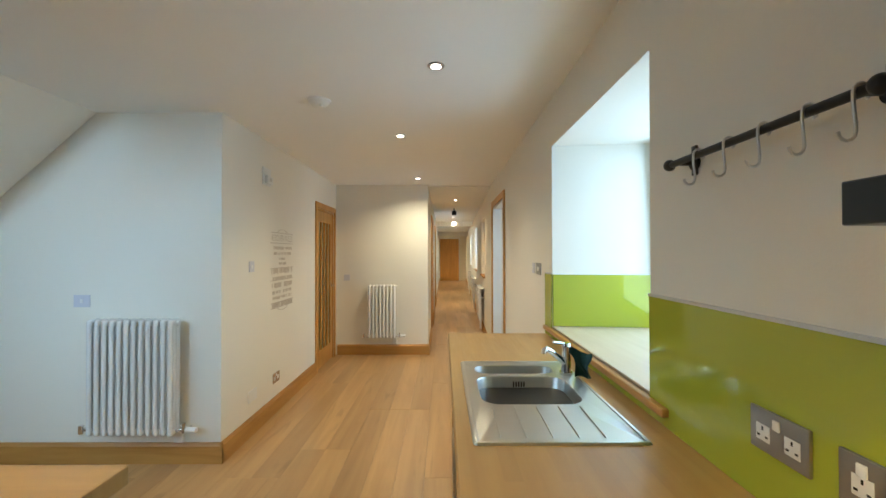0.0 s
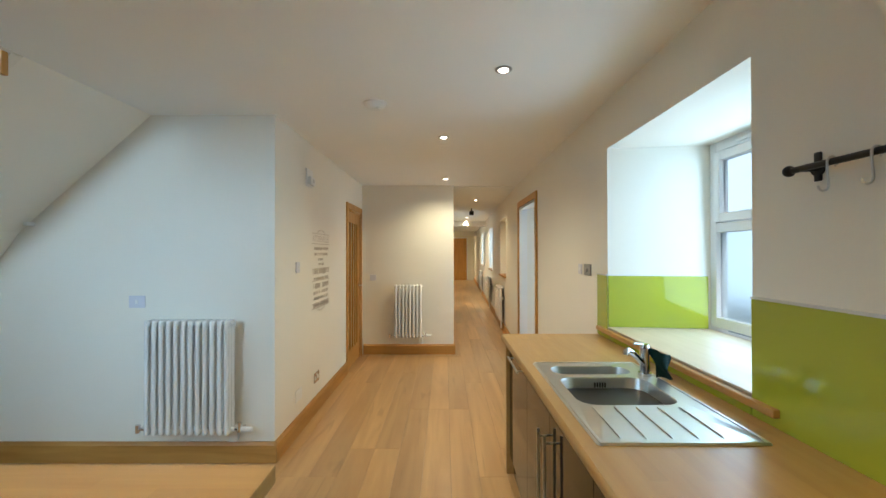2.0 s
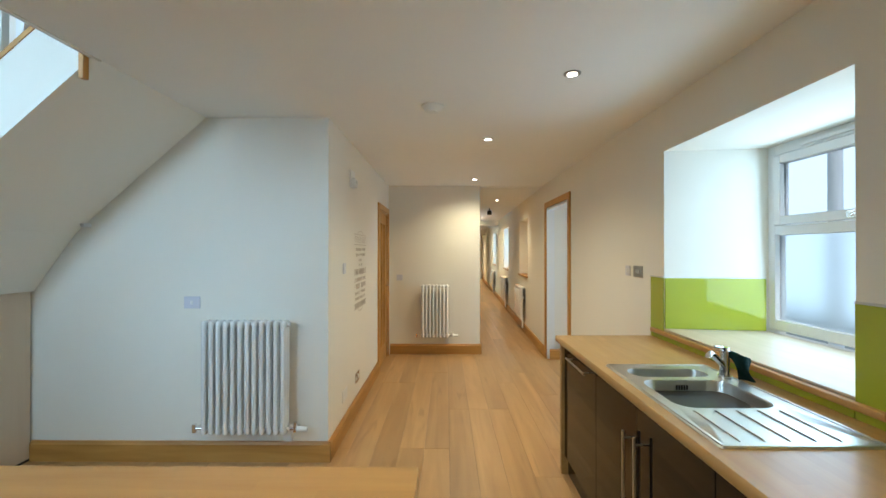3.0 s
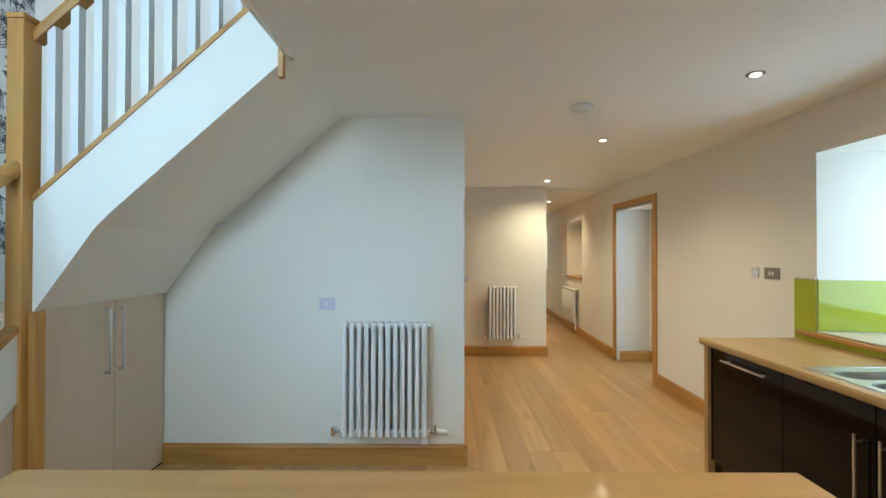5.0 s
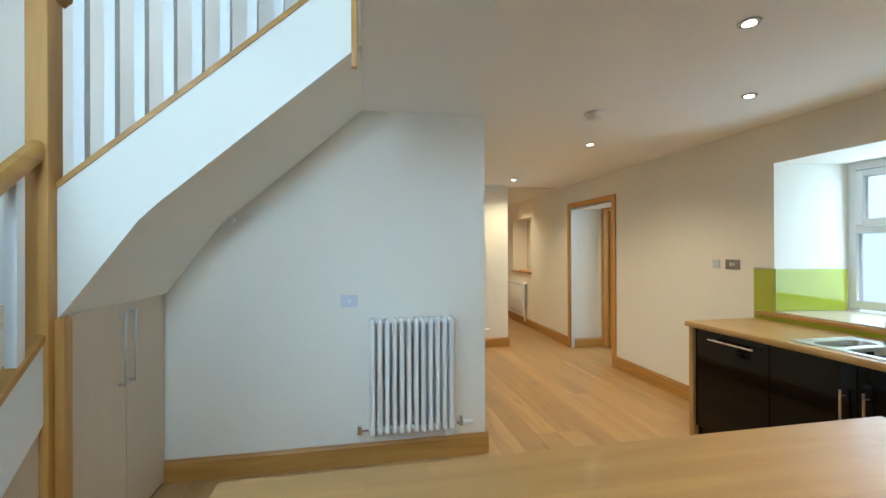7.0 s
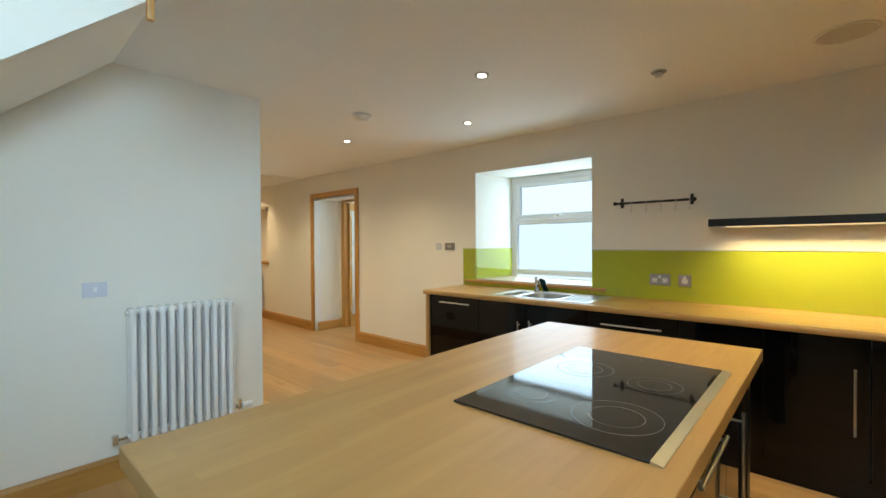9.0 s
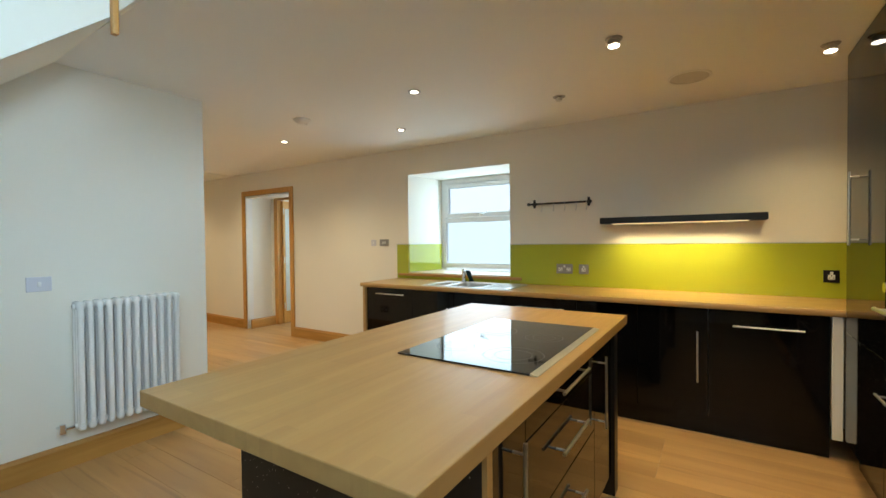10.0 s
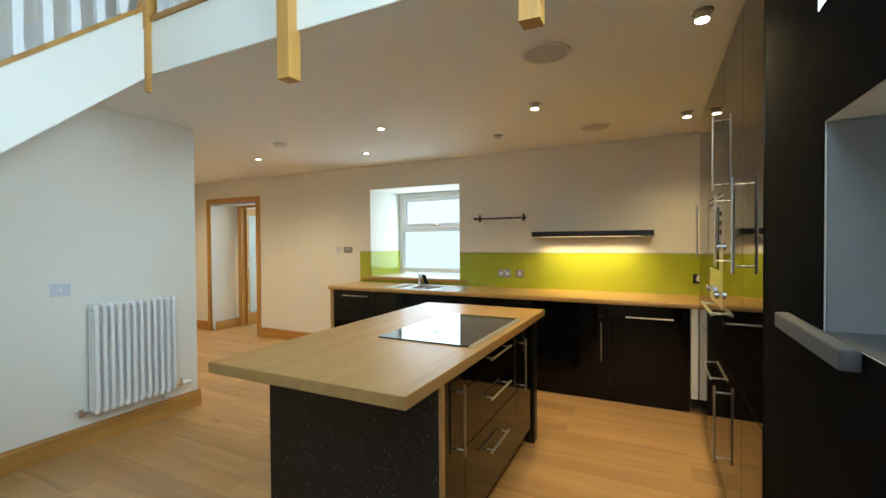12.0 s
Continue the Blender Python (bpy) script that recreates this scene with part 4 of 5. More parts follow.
unit("tall_unit", "tall black gloss fridge doors with steel handles", -2.49, -1.93, -1.64, TY, 0.15, TZ, [("door", -2.49, -1.93, 0.78, TZ, (-1.985, 1.28, -1.985, 1.648)), ("door", -2.49, -1.93, 0.15, 0.78, (-1.965, 0.24, -1.965, 0.645))], 1, GT)
unit("tall_unit", "tall black gloss freezer doors beside the papered wall", -2.865, -2.49, -1.64, TY, 0.15, TZ, [("door", -2.865, -2.49, 0.78, TZ, (-2.535, 1.28, -2.535, 1.67)), ("door", -2.865, -2.49, 0.15, 0.78, None)], 1, GT)
# added black strip that draws the dark gap line below the ceiling
single("dark_gap_strip", B(-2.86, -0.65, -1.03, -1.00, TZ + 0.001, CEIL - 0.001), M_BLACKM, "dark strip drawn for the gap above the tall units", "panel")
mw = thing("microwave", "built in steel framed microwave with a dark glass door", "microwave", (-1.635, TY, 1.22))
part("frame", B(-1.925, -1.345, -1.60, TY, 1.205, 1.665, bevel=0.002), M_STEEL, mw)
part("door_glass", B(-1.790, -1.380, TY, TY + 0.008, 1.25, 1.60, bevel=0.002), M_HOB, mw)
part("top_vent", B(-1.910, -1.360, TY, TY + 0.004, 1.625, 1.645), M_BLACKM, mw)
for z in (1.56, 1.51, 1.46):
    part("button", B(-1.885, -1.830, TY, TY + 0.006, z - 0.012, z + 0.012, bevel=0.002), M_BLACKM, mw)
part("dial", R((-1.857, TY, 1.38), (-1.857, TY + 0.022, 1.38), 0.02, 18), M_CHROME, mw)
ov = thing("oven", "built in steel and black glass oven with knobs", "oven", (-1.635, TY, 0.7))
part("control_panel", B(-1.925, -1.345, -1.60, TY, 1.045, 1.20, bevel=0.002), M_STEEL, ov)
part("oven_door", B(-1.925, -1.345, -1.60, TY, 0.705, 1.040, bevel=0.002), M_HOB, ov)
bm = rod(bmesh.new(), (-1.900, TY + 0.045, 1.015), (-1.370, TY + 0.045, 1.015), 0.009)
for x in (-1.860, -1.410):
    rod(bm, (x, TY, 1.015), (x, TY + 0.045, 1.015), 0.007)
part("oven_handle", bm, M_STEEL, ov)
for x in (-1.840, -1.430):
    part("knob", R((x, TY, 1.115), (x, TY + 0.028, 1.115), 0.022, 20), M_CHROME, ov)
part("clock_display", B(-1.680, -1.590, TY, TY + 0.002, 1.10, 1.135), glow("blue_display", (0.25, 0.3, 0.9), 0.8), ov, "small lit blue display")

# ---- stairs ----
SL = 0.888
st = thing("staircase", "white and oak quarter turn staircase with pine treads", "stairs", (-4.9, 1.6, 0))
RISE = 0.19
for k in range(4):
    ya = 1.16 + 0.22 * k
    yb = ya + 0.22 if k < 3 else 2.06
    zt = RISE * (k + 1)
    part("tread", B(-5.2300, -4.385, ya - 0.02, yb, zt - 0.03, zt, bevel=0.006), M_PINE, st)
    part("riser", B(-5.2300, -4.385, ya, ya + 0.016, zt - RISE, zt - 0.03), M_MAPLE, st)
# winders round the newel
nx, ny = -4.37, 2.06
for k, (a, b) in enumerate((((-5.2300, ny), (-5.2300, 2.52)), ((-5.2300, 2.52), (-4.92, 2.944)), ((-4.92, 2.944), (nx + 0.05, 2.944)))):
    zt = RISE * (5 + k)
    pts = [(nx, ny), a] + ([(-5.2300, 2.944)] if k == 1 else []) + [b, (nx + (0.05 if k == 2 else 0), ny + 0.02)]
    part("winder_tread", prism(pts, 2, zt - 0.03, zt), M_PINE, st)
    d = Vector((a[0] - nx, a[1] - ny, 0)).normalized()
    n = Vector((-d.y, d.x, 0)) * 0.008
    q = [(nx + n.x, ny + n.y), (nx - n.x, ny - n.y), (a[0] - n.x, a[1] - n.y), (a[0] + n.x, a[1] + n.y)]
    part("riser", prism(q, 2, zt - RISE, zt - 0.03), M_MAPLE, st)
for k in range(6):
    xa = -4.345 + 0.205 * k
    zt = RISE * (8 + k)
    part("tread", B(xa - 0.02, xa + 0.21, 2.06, 2.944, zt - 0.03, zt, bevel=0.006), M_PINE, st)
    part("riser", B(xa, xa + 0.016, 2.06, 2.944, zt - RISE, zt - 0.03), M_MAPLE, st)
# white wall skirting beside treads
part("wall_string", prism([(1.0, 0.0), (1.0, 0.34), (2.06, 1.27), (2.944, 1.50), (2.944, 0.0)], 0, -5.2340, -5.2200), M_WHITE, st)
part("wall_string", prism([(-5.2200, 1.1), (-5.2200, 1.50), (-4.33, 1.86), (-3.2, 2.92), (-3.2, 2.5), (-4.33, 1.45)], 1, 2.934, 2.947), M_WHITE, st)
# outer strings
up = lambda x: 1.695 + SL * (x + 4.335)
lo = lambda y: 1.082 + 0.81 * (y - 1.94)
part("outer_string", prism([(-4.318, up(-4.318)), (-4.318, 1.178), (-4.305, 1.190), (-4.02, 1.585), (-3.945, 1.660), (-3.10, 2.405), (-3.10, up(-3.10))], 1, 2.005, 2.055), M_WALL, st, "white painted stair string")
bm = prism([(-4.308, 1.187), (-4.015, 1.592), (-3.935, 1.668), (-3.09, 2.413), (-3.09, 2.50), (-4.33, 1.44)], 1, 2.055, 2.946)
for v in bm.verts:
    if v.co.y > 2.5 and v.co.z < 2.45:
        v.co.x += 0.022
part("soffit", bm, M_WALL, st, "white plastered underside of the flight")
part("outer_string", prism([(2.0, lo(2.0)), (2.0, lo(2.0) - 0.325), (1.05, 0.0), (0.85, 0.0), (0.85, 0.06), (0.95, lo(0.95))], 0, -4.385, -4.335), M_WHITE, st, "white painted stair string")
part("spandrel_panel", prism([(1.96, lo(2.0) - 0.36), (1.96, 0.0), (1.07, 0.0)], 0, -4.372, -4.350), M_MAPLE, st, "bare plywood panel below the string")
# oak capping, handrails, newels, balusters
part("base_rail", prism([(-4.318, up(-4.318)), (-3.12, up(-3.12)), (-3.12, up(-3.12) + 0.030), (-4.318, up(-4.318) + 0.030)], 1, 2.0, 2.06), M_OAK, st)
part("base_rail", prism([(2.0, lo(2.0)), (0.95, lo(0.95)), (0.95, lo(0.95) + 0.032), (2.0, lo(2.0) + 0.032)], 0, -4.392, -4.328), M_OAKY, st)


def handrail(p, q, axis):
    """Shaped rail section run between two points."""
    bm = bmesh.new()
    sec = [(-0.028, -0.03), (0.028, -0.03), (0.032, -0.005), (0.030, 0.018), (0.018, 0.03), (-0.018, 0.03), (-0.030, 0.018), (-0.032, -0.005)]
    rings = []
    for c in (p, q):
        rings.append([bm.verts.new((c[0] + (u if axis == 1 else 0), c[1] + (u if axis == 0 else 0), c[2] + v * 1.25)) for u, v in sec])
    n = len(sec)
    for k in range(n):
        bm.faces.new((rings[0][k], rings[0][(k + 1) % n], rings[1][(k + 1) % n], rings[1][k]))
    bm.faces.new(rings[0][::-1])
    bm.faces.new(rings[1])
    bmesh.ops.recalc_face_normals(bm, faces=bm.faces)
    return bm


uh = lambda x: 2.490 + SL * (x + 4.35)
lh = lambda y: 1.845 + 0.825 * (y - 1.937)
part("handrail", handrail((-4.32, 2.03, uh(-4.32)), (-3.11, 2.03, uh(-3.11)), 0), M_OAK, st, "moulded oak handrail")
part("handrail", handrail((-4.36, 1.96, lh(1.96)), (-4.36, 0.95, lh(0.95)), 1), M_OAKY, st, "moulded oak handrail")
newel = part("newel_post", B(-4.398, -4.319, 1.952, 2.045, 0.0, 2.565, bevel=0.003), M_OAKZ, st, "square oak newel post")
part("cap", B(-4.402, -4.315, 1.947, 2.050, 2.565, 2.592, bevel=0.004), M_OAKZ, newel)
part("newel_post", B(-4.405, -4.315, 0.86, 0.95, 0.0, 1.15, bevel=0.003), M_OAKZ, st, "square oak newel post")
part("stud", B(-4.317, -4.283, 1.985, 2.040, 0.0, 1.180, bevel=0.002), M_OAKZ, st, "rough pine stud beside the cupboard")
for k in range(10):
    x = -4.242 + 0.1125 * k
    part("baluster", B(x - 0.02, x + 0.02, 2.01, 2.05, up(x) + 0.02, uh(x) - 0.03), M_WHITE, st)
for k in range(8):
    y = 1.845 - 0.1255 * k
    part("baluster", B(-4.38, -4.34, y - 0.02, y + 0.02, lo(y) + 0.02, lh(y) - 0.03), M_WHITE, st)
# landing edge
ld = thing("landing_balustrade", "oak and white landing balustrade above the kitchen", "balustrade", (-3.19, 0.4, 2.4))
part("fascia", B(-3.108, -3.0865, SWY + 0.004, 2.0, 2.404, 2.70), M_WALL, ld, "cream painted landing edge")
part("base_rail", B(-3.122, -3.065, SWY + 0.004, 2.0, 2.70, 2.732, bevel=0.003), M_OAKY, ld)
part("handrail", handrail((-3.094, SWY + 0.01, 3.60), (-3.094, 2.0, 3.60), 1), M_OAKY, ld)
part("newel_post", B(-3.137, -3.047, 1.968, 2.058, 2.66, 3.75, bevel=0.003), M_OAKZ, ld)
part("newel_drop", B(-3.134, -3.1095, 1.970, 2.003, 2.295, 2.66, bevel=0.002), M_OAKZ, ld, "rough cut end of the newel")
for y in (0.885, -0.260):
    part("newel_post", B(-3.160, -3.085, y - 0.038, y + 0.038, 2.175, 3.75, bevel=0.003), M_OAKZ, ld)
y = SWY + 0.06
while y < 1.95:
    if min(abs(y - 0.885), abs(y + 0.26)) > 0.07:
        part("baluster", B(-3.114, -3.074, y - 0.02, y + 0.02, 2.732, 3.57), M_WHITE, ld)
    y += 0.112
# cupboard under the stairs
cup = thing("stair_cupboard", "pale maple cupboard doors under the stairs", "cupboard", (-4.36, 2.48, 0))
for k, (ya, yb) in enumerate(((2.042, 2.493), (2.497, 2.937))):
    f = part("door", B(-4.318, -4.298, ya, yb, 0.02, 1.187, bevel=0.0015), M_MAPLE, cup)
    yy = 2.425 if k == 0 else 2.525
    bm = box(bmesh.new(), -4.272, -4.262, yy - 0.006, yy + 0.006, 0.765, 1.145, bevel=0.002)
    for zz in (0.770, 1.130):
        box(bm, -4.298, -4.266, yy - 0.006, yy + 0.006, zz, zz + 0.012)
    part("handle", bm, M_STEEL, f, "flat steel bar handle")
part("plinth", B(-4.318, -4.308, 2.042, 2.944, 0.0, 0.018), M_BLACKM, cup)
part("back_board", B(-4.36, -4.33, 2.06, 2.944, 0.0, 0.90), M_MAPLE, cup)
s = thing("cable_clip", "small white clip where slope meets wall", "clip", (-3.93, 2.89, 1.66))
part("clip_body", B(-3.910, -3.880, 2.885, 2.948, 1.638, 1.664, bevel=0.004), M_PLASTIC, s)

# ---- skirting boards ----


def skirting(label, x0, x1, y0, y1, face, zb=0.0):
    """Oak board with a chamfered top; face: the side that looks into the room."""
    h = 0.142
    if face in ("-y", "+y"):
        w, o = (y1, -1) if face == "-y" else (y0, 1)
        bm = prism([(w, zb), (w + o * 0.02, zb), (w + o * 0.02, zb + h - 0.022), (w + o * 0.014, zb + h - 0.016), (w + o * 0.010, zb + h), (w, zb + h)], 0, x0, x1)
        m = M_OAK
    else:
        w, o = (x1, -1) if face == "-x" else (x0, 1)
        bm = prism([(w, zb), (w + o * 0.02, zb), (w + o * 0.02, zb + h - 0.022), (w + o * 0.014, zb + h - 0.016), (w + o * 0.010, zb + h), (w, zb + h)], 1, y0, y1)
        m = M_OAKY
    return tagged(new("baseboard", mesh_of("baseboard", bm, m)), label, "skirting board", "", "structure")


L = "oak skirting board with a chamfered top"
skirting(L, -4.297, -2.19, 0, 2.949, "-y")
skirting(L, -2.21, 0, 2.931, 5.10, "+x")
skirting(L, -2.19, -0.88, 0, 6.10, "-y")
skirting(L, 0, 0.0, 2.86, DY0 - 0.076, "-x")
skirting(L, 0, 0.0, DY1 + 0.076, 6.10, "-x")
skirting(L, -0.90, 0, 6.10, 7.52, "+x")
skirting(L, -0.90, 0, 8.58, 10.52, "+x")
skirting(L, -0.90, 0, 11.58, 22.4, "+x")
skirting(L, 0, 0.0, 0.0, 16.3, "-x").matrix_basis = corr.matrix_basis
skirting(L, 0.02, 1.6, 0, 5.79, "-y")
skirting(L, -5.235, -2.87, SWY + 0.003, SWY + 0.023, "+y")

# ---- doors ----
d1 = thing("door_1", "closed oak door with tall narrow glass panes", "door", (-2.21, 5.57, 0), "", "structure")
bm = bmesh.new()
for b in ((-2.212, -2.192, LD0 - 0.07, LD0, 0, 2.06), (-2.212, -2.192, LD1, LD1 + 0.07, 0, 2.06), (-2.212, -2.192, LD0, LD1, 1.99, 2.06)):
    box(bm, *b, bevel=0.003)
part("architrave", bm, M_OAKZ, d1)
bm = bmesh.new()
for b in ((-2.35, -2.213, LD0, LD0 + 0.022, 0, 1.99), (-2.35, -2.213, LD1 - 0.022, LD1, 0, 1.99), (-2.35, -2.213, LD0 + 0.022, LD1 - 0.022, 1.968, 1.99)):
    box(bm, *b)
part("lining", bm, M_OAKZ, d1)
a, b_ = LD0 + 0.026, LD1 - 0.026
bm = bmesh.new()
st_ = [(a, a + 0.11), (a + 0.20, a + 0.245), ((a + b_) / 2 - 0.022, (a + b_) / 2 + 0.022), (b_ - 0.245, b_ - 0.20), (b_ - 0.11, b_)]
for q in st_:
    box(bm, -2.262, -2.222, q[0], q[1], 0.006, 1.963)
for zz in ((0.006, 0.22), (1.83, 1.963)):
    for p, q in zip(st_, st_[1:]):
        box(bm, -2.262, -2.222, p[1], q[0], *zz)
part("door_leaf", bm, M_OAKZ, d1)
for p, q in zip(st_, st_[1:]):
    part("glass_pane", B(-2.245, -2.239, p[1], q[0], 0.22, 1.83), M_FROST, d1)
bm = rod(bmesh.new(), (-2.222, b_ - 0.06, 1.0), (-2.175, b_ - 0.06, 1.0), 0.009)
rod(bm, (-2.178, b_ - 0.055, 1.0), (-2.178, b_ - 0.17, 1.0), 0.009)
rod(bm, (-2.222, b_ - 0.06, 1.0), (-2.215, b_ - 0.06, 1.0), 0.026, 18)
part("door_handle", bm, M_CHROME, d1, "chrome lever handle")
structure("wall_room_behind", B(-3.6, -3.5, 4.9, 6.2, 0, 2.4), M_WALL, "plain wall behind the glazed door", "wall")

d2 = thing("door_2", "oak framed doorway to the porch", "door", (0, 5.32, 0), "", "structure")
bm = bmesh.new()
for b in ((-0.020, 0.0, DY0 - 0.075, DY0, 0, 2.135), (-0.020, 0.0, DY1, DY1 + 0.075, 0, 2.135), (-0.020, 0.0, DY0, DY1, 2.06, 2.135)):
    box(bm, *b, bevel=0.003)
part("architrave", bm, M_OAKZ, d2)
bm = bmesh.new()
for b in ((-0.004, 0.10, DY1 - 0.018, DY1 - 0.001, 0, 2.049), (-0.004, 0.10, DY0 + 0.001, DY0 + 0.018, 0, 2.049), (-0.004, 0.10, DY0 + 0.018, DY1 - 0.018, 2.03, 2.049)):
    box(bm, *b)
part("lining", bm, M_WHITE, d2)
d3 = thing("door_3", "open oak and glass porch door standing ajar", "door", (0.47, 5.76, 0), "", "structure")
part("jamb", B(0.455, 0.53, 5.70, 5.788, 0.0, 2.10, bevel=0.003), M_OAKZ, d3)
part("head", B(0.455, 0.53, 4.6, 5.70, 2.03, 2.10, bevel=0.003), M_OAK, d3)
bm = bmesh.new()
for b in ((0.535, 0.575, 5.66, 5.76, 0.01, 2.02), (1.22, 1.32, 5.66 + 0.03, 5.73, 0.01, 2.02), (0.575, 1.22, 5.69, 5.73, 0.01, 0.2), (0.575, 1.22, 5.69, 5.73, 1.9, 2.02)):
    box(bm, *b)
part("door_leaf", bm, M_OAKZ, d3)
part("glass_pane", B(0.575, 1.22, 5.705, 5.712, 0.2, 1.9), M_FROST, d3)
for zz in (0.25, 1.0, 1.8):
    part("hinge", R((0.545, 5.655, zz), (0.545, 5.655, zz + 0.1), 0.008), M_STEEL, d3)
d4 = thing("door_4", "white glazed outer porch door", "door", (1.59, 5.1, 0), "", "structure")
bm = bmesh.new()
for b in ((1.55, 1.598, 4.6, 4.7, 0, 2.1), (1.55, 1.598, 5.55, 5.65, 0, 2.1), (1.55, 1.598, 4.7, 5.55, 2.0, 2.1), (1.55, 1.598, 4.7, 5.55, 0, 0.25)):
    box(bm, *b)
part("door_frame", bm, M_PVC, d4)
# pane emits light itself, in place of daylight behind the glass
part("glass_pane", B(1.57, 1.58, 4.7, 5.55, 0.25, 2.0), glow("pane_daylight_glow", (0.8, 0.92, 1.0), 1.2), d4)
for k, (ya, yb) in enumerate(((7.6, 8.5), (10.6, 11.5))):
    d = thing("door_%d" % (5 + k), "closed oak door off the corridor", "door", (-0.95, ya, 0), "", "structure")
    bm = bmesh.new()
    for b in ((-0.902, -0.880, ya - 0.07, ya, 0, 2.11), (-0.902, -0.880, yb, yb + 0.07, 0, 2.11), (-0.902, -0.880, ya, yb, 2.04, 2.11)):
        box(bm, *b, bevel=0.003)
    part("architrave", bm, M_OAKZ, d)
    part("door_leaf", B(-0.99, -0.95, ya + 0.01, yb - 0.01, 0.005, 2.035, bevel=0.002), M_OAKZ, d)
d = thing("door_7", "plain oak door at the corridor's end", "door", (-0.2, 22.35, 0), "", "structure")
bm = bmesh.new()
for b in ((-0.895, -0.86, 22.37, 22.398, 0, 2.26), (0.12, 0.20, 22.37, 22.398, 0, 2.26), (-0.86, 0.12, 22.37, 22.398, 2.18, 2.26)):
    box(bm, *b)
part("architrave", bm, M_WHITE, d)
part("door_leaf", B(-0.86, 0.12, 22.38, 22.397, 0.005, 2.18), M_OAKZ, d)

# ---- south windows beside the tall units ----
def papered_window(name, label, x0, x1, z0, z1):
    t = thing(name, label, "window", ((x0 + x1) / 2, -1.85, z0), "", "structure")
    bm = bmesh.new()
    for b in ((x0, x0 + 0.06, z0, z1), (x1 - 0.06, x1, z0, z1), (x0 + 0.06, x1 - 0.06, z0, z0 + 0.06), (x0 + 0.06, x1 - 0.06, z1 - 0.06, z1)):
        box(bm, b[0], b[1], -1.88, -1.82, b[2], b[3], bevel=0.004)
    part("window_frame", bm, M_PVC, t)
    part("pane", B(x0 + 0.06, x1 - 0.06, -1.855, -1.847, z0 + 0.06, z1 - 0.06), M_FROST, t).visible_shadow = False
    return t


wS = papered_window("window_5", "white window in a deep reveal of the papered wall", SX0, SX1, 1.215, 1.670)
part("window_sill", B(SX0 + 0.002, SX1 - 0.002, -1.82, SWY - 0.002, 1.200, 1.218), M_STONE, wS, "grey stone sill inside the reveal")
part("sill_nosing", B(-3.62, -3.165, SWY + 0.003, SWY + 0.036, 1.180, 1.220, bevel=0.004), M_STONE, wS, "grey stone sill")
for b in ((-5.2330, SX0, 0.145, 1.925), (SX0, SX1, 0.145, 1.214), (SX1, -2.868, 0.145, 1.925), (SX0, SX1, 1.671, 1.925), (-5.2330, UX0, 1.925, 4.9), (UX1, -2.868, 1.925, 4.9), (UX0, UX1, 3.0, 4.9)):
    part("papered_face", B(b[0], b[1], SWY + 0.0005, SWY + 0.0025, b[2], b[3]), M_DARKPAPER, wS, "black damask wallpaper")
# added sheet: its grey colour stands in for shade on the reveal
part("reveal_dim_sheet", B(SX1 - 0.008, SX1 - 0.001, -1.818, SWY - 0.003, 1.2185, 1.668), M_DIMREVEAL, wS, "added grey sheet that darkens the window reveal")
papered_window("window_6", "white upper window in the papered wall", UX0, UX1, 1.925, 3.0)

# ---- damask paper on the stair wall ----
paper = tagged(new("wallpaper", mesh_of("wallpaper", B(-5.2345, -5.2315, 0.26, 2.9485, 0.02, 4.95), M_PAPER)), "white paper with a black damask print", "wallpaper", "", "structure")
bm = bmesh.new()
PX = -5.2312


def petal(cy, cz, ang, length, width, bend=0.0, n=5):
    """A curved leaf from (cy, cz), growing along ang."""
    left, right = [], []
    for k in range(n + 1):
        u = k / n
        a = ang + bend * u
        y, z = cy + math.cos(a) * length * u, cz + math.sin(a) * length * u
        w = width * math.sin(math.pi * min(1, 0.12 + 0.88 * u)) * 0.5
        left.append(bm.verts.new((PX, y - math.sin(a) * w, z + math.cos(a) * w)))
        right.append(bm.verts.new((PX, y + math.sin(a) * w, z - math.cos(a) * w)))
    for k in range(n):
        bm.faces.new((left[k], right[k], right[k + 1], left[k + 1]))


def fan(y, z, n, a0, a1, r0, r1, width, bend):
    """Paired feathers spreading from an axis."""
    for k in range(n):
        u = k / (n - 1)
        for side in (-1, 1):
            ang = radians(90 - side * (a0 + (a1 - a0) * u))
            petal(y + side * 0.006 + r0 * math.cos(ang), z + r0 * math.sin(ang), ang, r1 * (1 - 0.18 * u), width, bend=-side * bend * (0.3 + u), n=6)


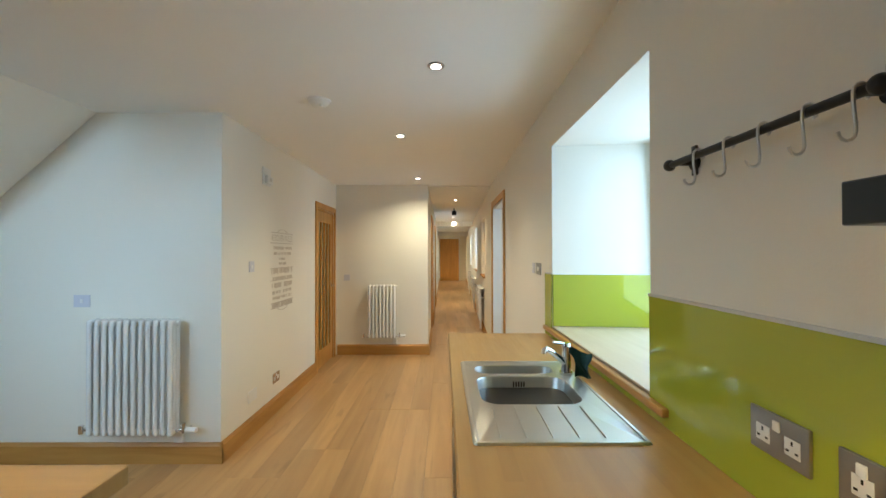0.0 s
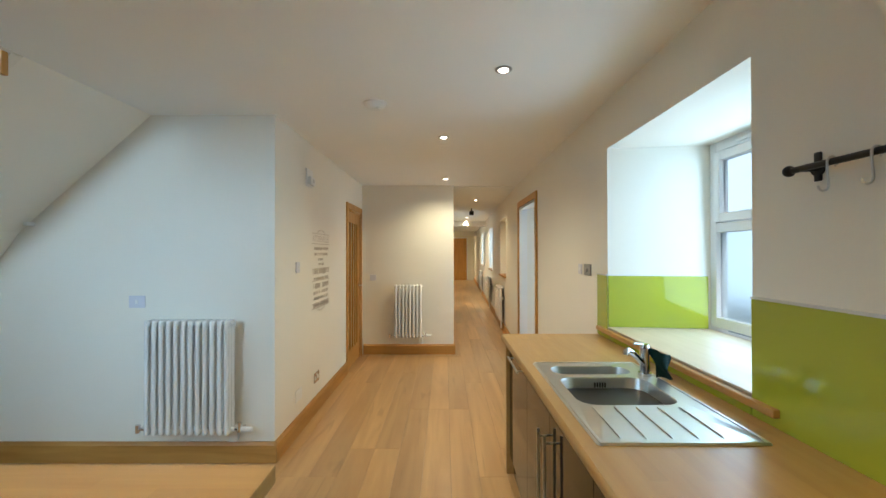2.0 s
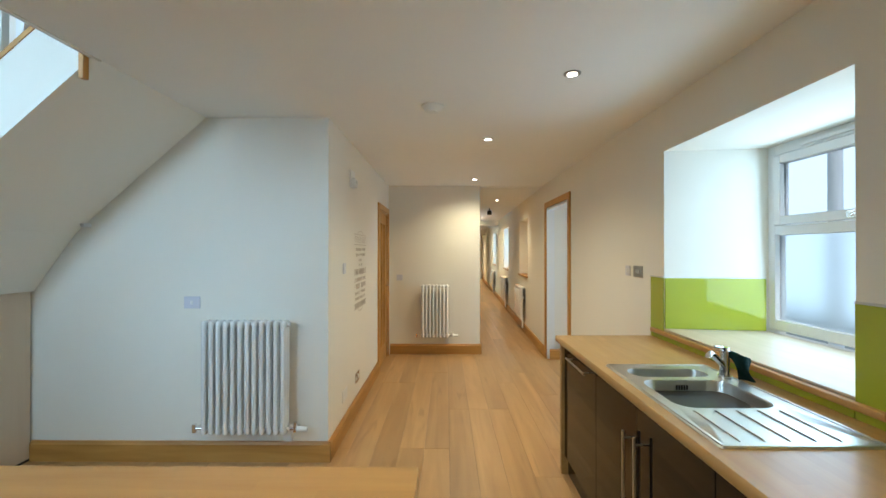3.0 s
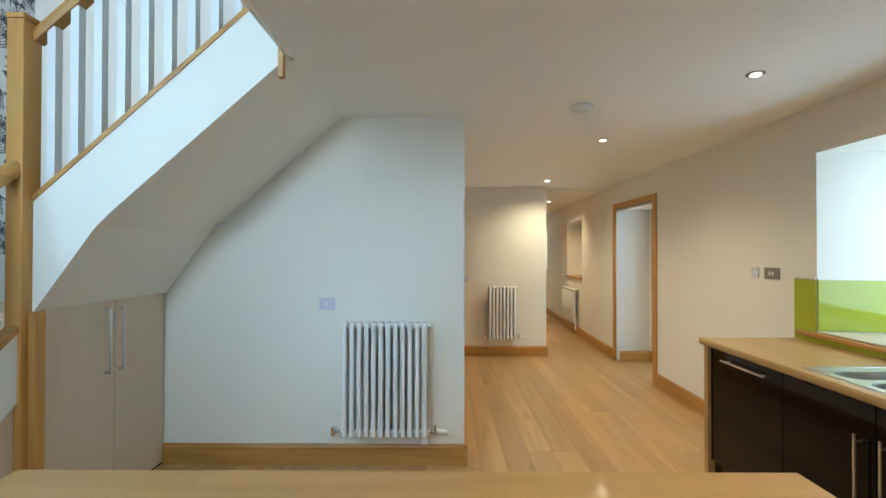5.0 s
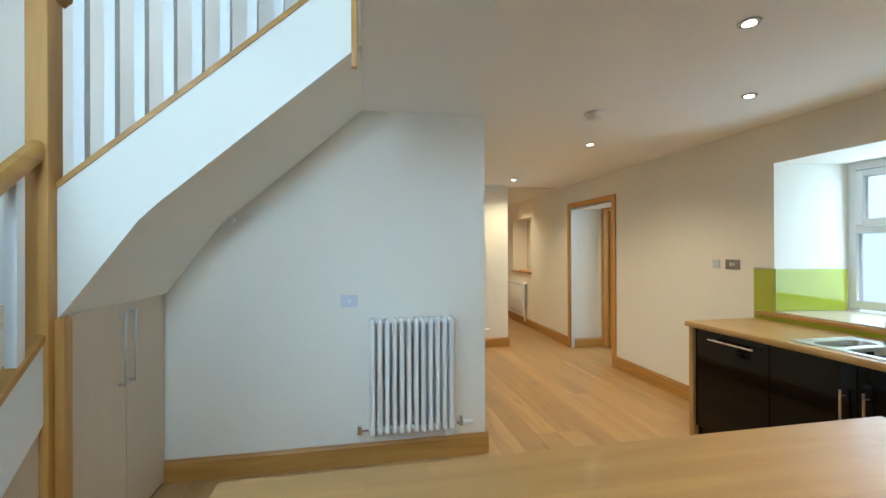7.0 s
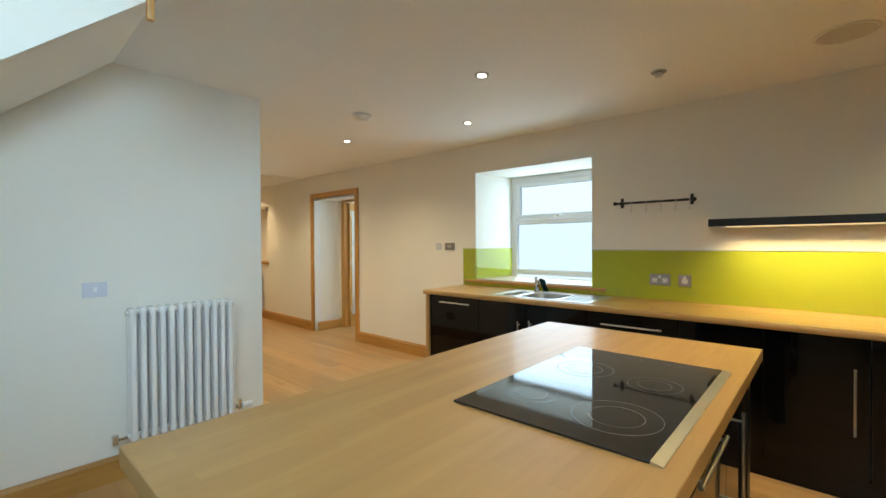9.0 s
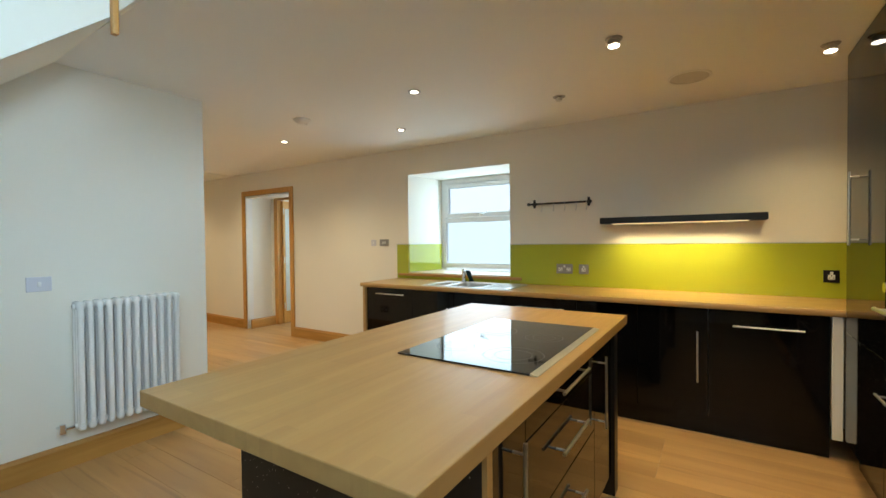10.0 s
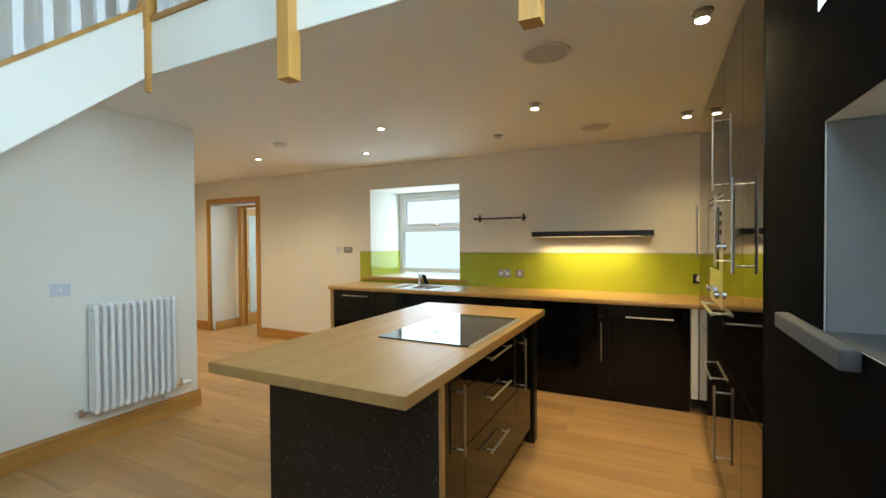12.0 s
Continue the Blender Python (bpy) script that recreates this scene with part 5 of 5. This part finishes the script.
def medallion(y, z):
    fan(y, z + 0.01, 12, 3, 84, 0.050, 0.088, 0.0085, 0.75)
    fan(y, z + 0.01, 8, 5, 80, 0.118, 0.022, 0.012, 0.5)
    fan(y, z + 0.01, 7, 4, 70, 0.062, 0.050, 0.005, 0.5)
    fan(y, z - 0.01, 10, 55, 122, 0.032, 0.115, 0.0075, 1.35)
    fan(y, z, 6, 0, 150, 0.018, 0.036, 0.006, 0.9)
    for side in (-1, 1):
        for k in range(4):
            petal(y + side * 0.018, z - 0.015, radians(-90 + side * (10 + 22 * k)), 0.075 - 0.009 * k, 0.006, bend=side * 1.5, n=6)
        for k in range(3):
            petal(y + side * (0.085 + 0.012 * k), z - 0.02 - 0.03 * k, radians(-90 + side * 35), 0.060, 0.012, bend=-side * 1.2)
    for ring in range(1, 7):
        for k in range(5 + 5 * ring):
            a = 2 * math.pi * (k + 0.5 * (ring % 2)) / (5 + 5 * ring)
            petal(y + 0.0135 * ring * math.cos(a), z + 0.018 * ring * math.sin(a), a + 1.2, 0.014, 0.0068, 0.6, 3)
    for k in range(5):
        petal(y, z - 0.075 - 0.022 * k, radians(-90), 0.017, 0.013 - 0.002 * k)


def bud(y, z, s, tilt):
    """A striped rosebud with two leaves."""
    for k in range(5):
        petal(y - math.sin(tilt) * 0.0, z, tilt + (k - 2) * 0.42, 0.040 * s, 0.0085 * s, bend=-(k - 2) * 0.5, n=4)
    for side in (-1, 1):
        petal(y, z, tilt + math.pi + side * 0.8, 0.036 * s, 0.015 * s, bend=side * 0.7, n=4)
        petal(y, z, tilt + side * 1.5, 0.028 * s, 0.012 * s, bend=-side * 0.6, n=4)


def basket(y, z):
    for row in range(6):
        for k in range(-2, 3):
            petal(y + k * 0.0145 * (1 - 0.07 * row), z + row * 0.016, radians(90 - k * 16), 0.016, 0.0095, 0.2 * k, 3)
    fan(y, z + 0.09, 4, 8, 80, 0.0, 0.045, 0.007, 0.6)


rng = random.Random(9)
for col in range(-1, 9):
    y = 2.71 - 0.26 * col
    z = 1.18 + (0.0 if col % 2 else 0.345)
    while z < 3.7:
        medallion(y, z)
        basket(y, z + 0.185)
        for sx in (-1, 1):
            for dy, dz, s, deg in ((0.13, 0.13, 1.0, 60), (0.115, 0.235, 0.9, 120), (0.062, -0.165, 1.0, 55), (0.105, -0.105, 0.8, -30), (0.05, -0.265, 0.9, 150), (0.125, -0.215, 0.9, 80), (0.075, 0.300, 0.8, 20), (0.125, 0.335, 0.8, 95)):
                tilt = radians(deg if sx > 0 else 180 - deg) + rng.uniform(-0.2, 0.2)
                bud(y + sx * dy, z + dz, s * 0.95, tilt)
            for q in range(16):
                ang = radians(90 - sx * (8 + q * 5.2))
                petal(y + 0.105 * math.cos(ang), z + 0.17 + 0.125 * math.sin(ang), ang + rng.uniform(-0.9, 0.9), 0.020, 0.009, 0.4, 3)
            for q in range(80):
                petal(y + sx * rng.uniform(0.05, 0.13), z + rng.choice((-1, 1)) * rng.uniform(0.13, 0.345), rng.uniform(0, 6.28), rng.uniform(0.012, 0.026), rng.uniform(0.006, 0.011), rng.uniform(-0.8, 0.8), 3)
        z += 0.69
for v in bm.verts:
    v.co.y = min(v.co.y, 2.948)
pr = new("damask_print", mesh_of("damask_print", bm, M_INK))
pr.parent = paper
tagged(pr, "black printed damask flowers and leaves", "", "", "stuff")

# unseen west window, added as the opening for the assumed daylight
wW = thing("window_7", "white upper window in the papered wall", "window", (-5.30, -0.3, 2.25), "", "structure")
bm = bmesh.new()
for b in ((-0.85, -0.79, 2.25, 3.65), (0.19, 0.25, 2.25, 3.65), (-0.79, 0.19, 2.25, 2.31), (-0.79, 0.19, 3.59, 3.65)):
    box(bm, -5.36, -5.29, *b, bevel=0.004)
part("window_frame", bm, M_PVC, wW)
part("pane", B(-5.33, -5.32, -0.79, 0.19, 2.31, 3.59), M_FROST, wW).visible_shadow = False

# ---- floorboards ----
shared = {}
planks = []
rng = random.Random(3)
BW = 0.185


def board(x, w, y0, y1):
    ln = round(y1 - y0, 2)
    key = (round(w, 3), ln)
    if key not in shared:
        shared[key] = mesh_of("floorboard", B(0, w - 0.0010, 0, ln - 0.0010, -0.012, 0.0, bevel=0.0012), M_FLOOR, False)
    ob = new("floorboard", shared[key])
    ob.location = (x, y0, 0)
    ob.parent = floor


row = 0
x = -5.245
while x < 0.60:
    w = min(BW, 0.62 - x)
    ya, yb = (-1.65, 6.2) if x < -1.05 else (-1.65, 22.4)
    if x > -0.02:
        ya = 4.4
    y = ya - rng.choice((0, 0.4, 0.8, 1.2, 1.6))
    while y < yb:
        e = y + 2.0
        a, b = max(y, ya), min(e, yb)
        if b - a > 0.05:
            board(x, w, a, b)
        y = e
    x += BW
for k in range(6):
    board(0.62 + BW * k, BW, 4.4, 5.8)
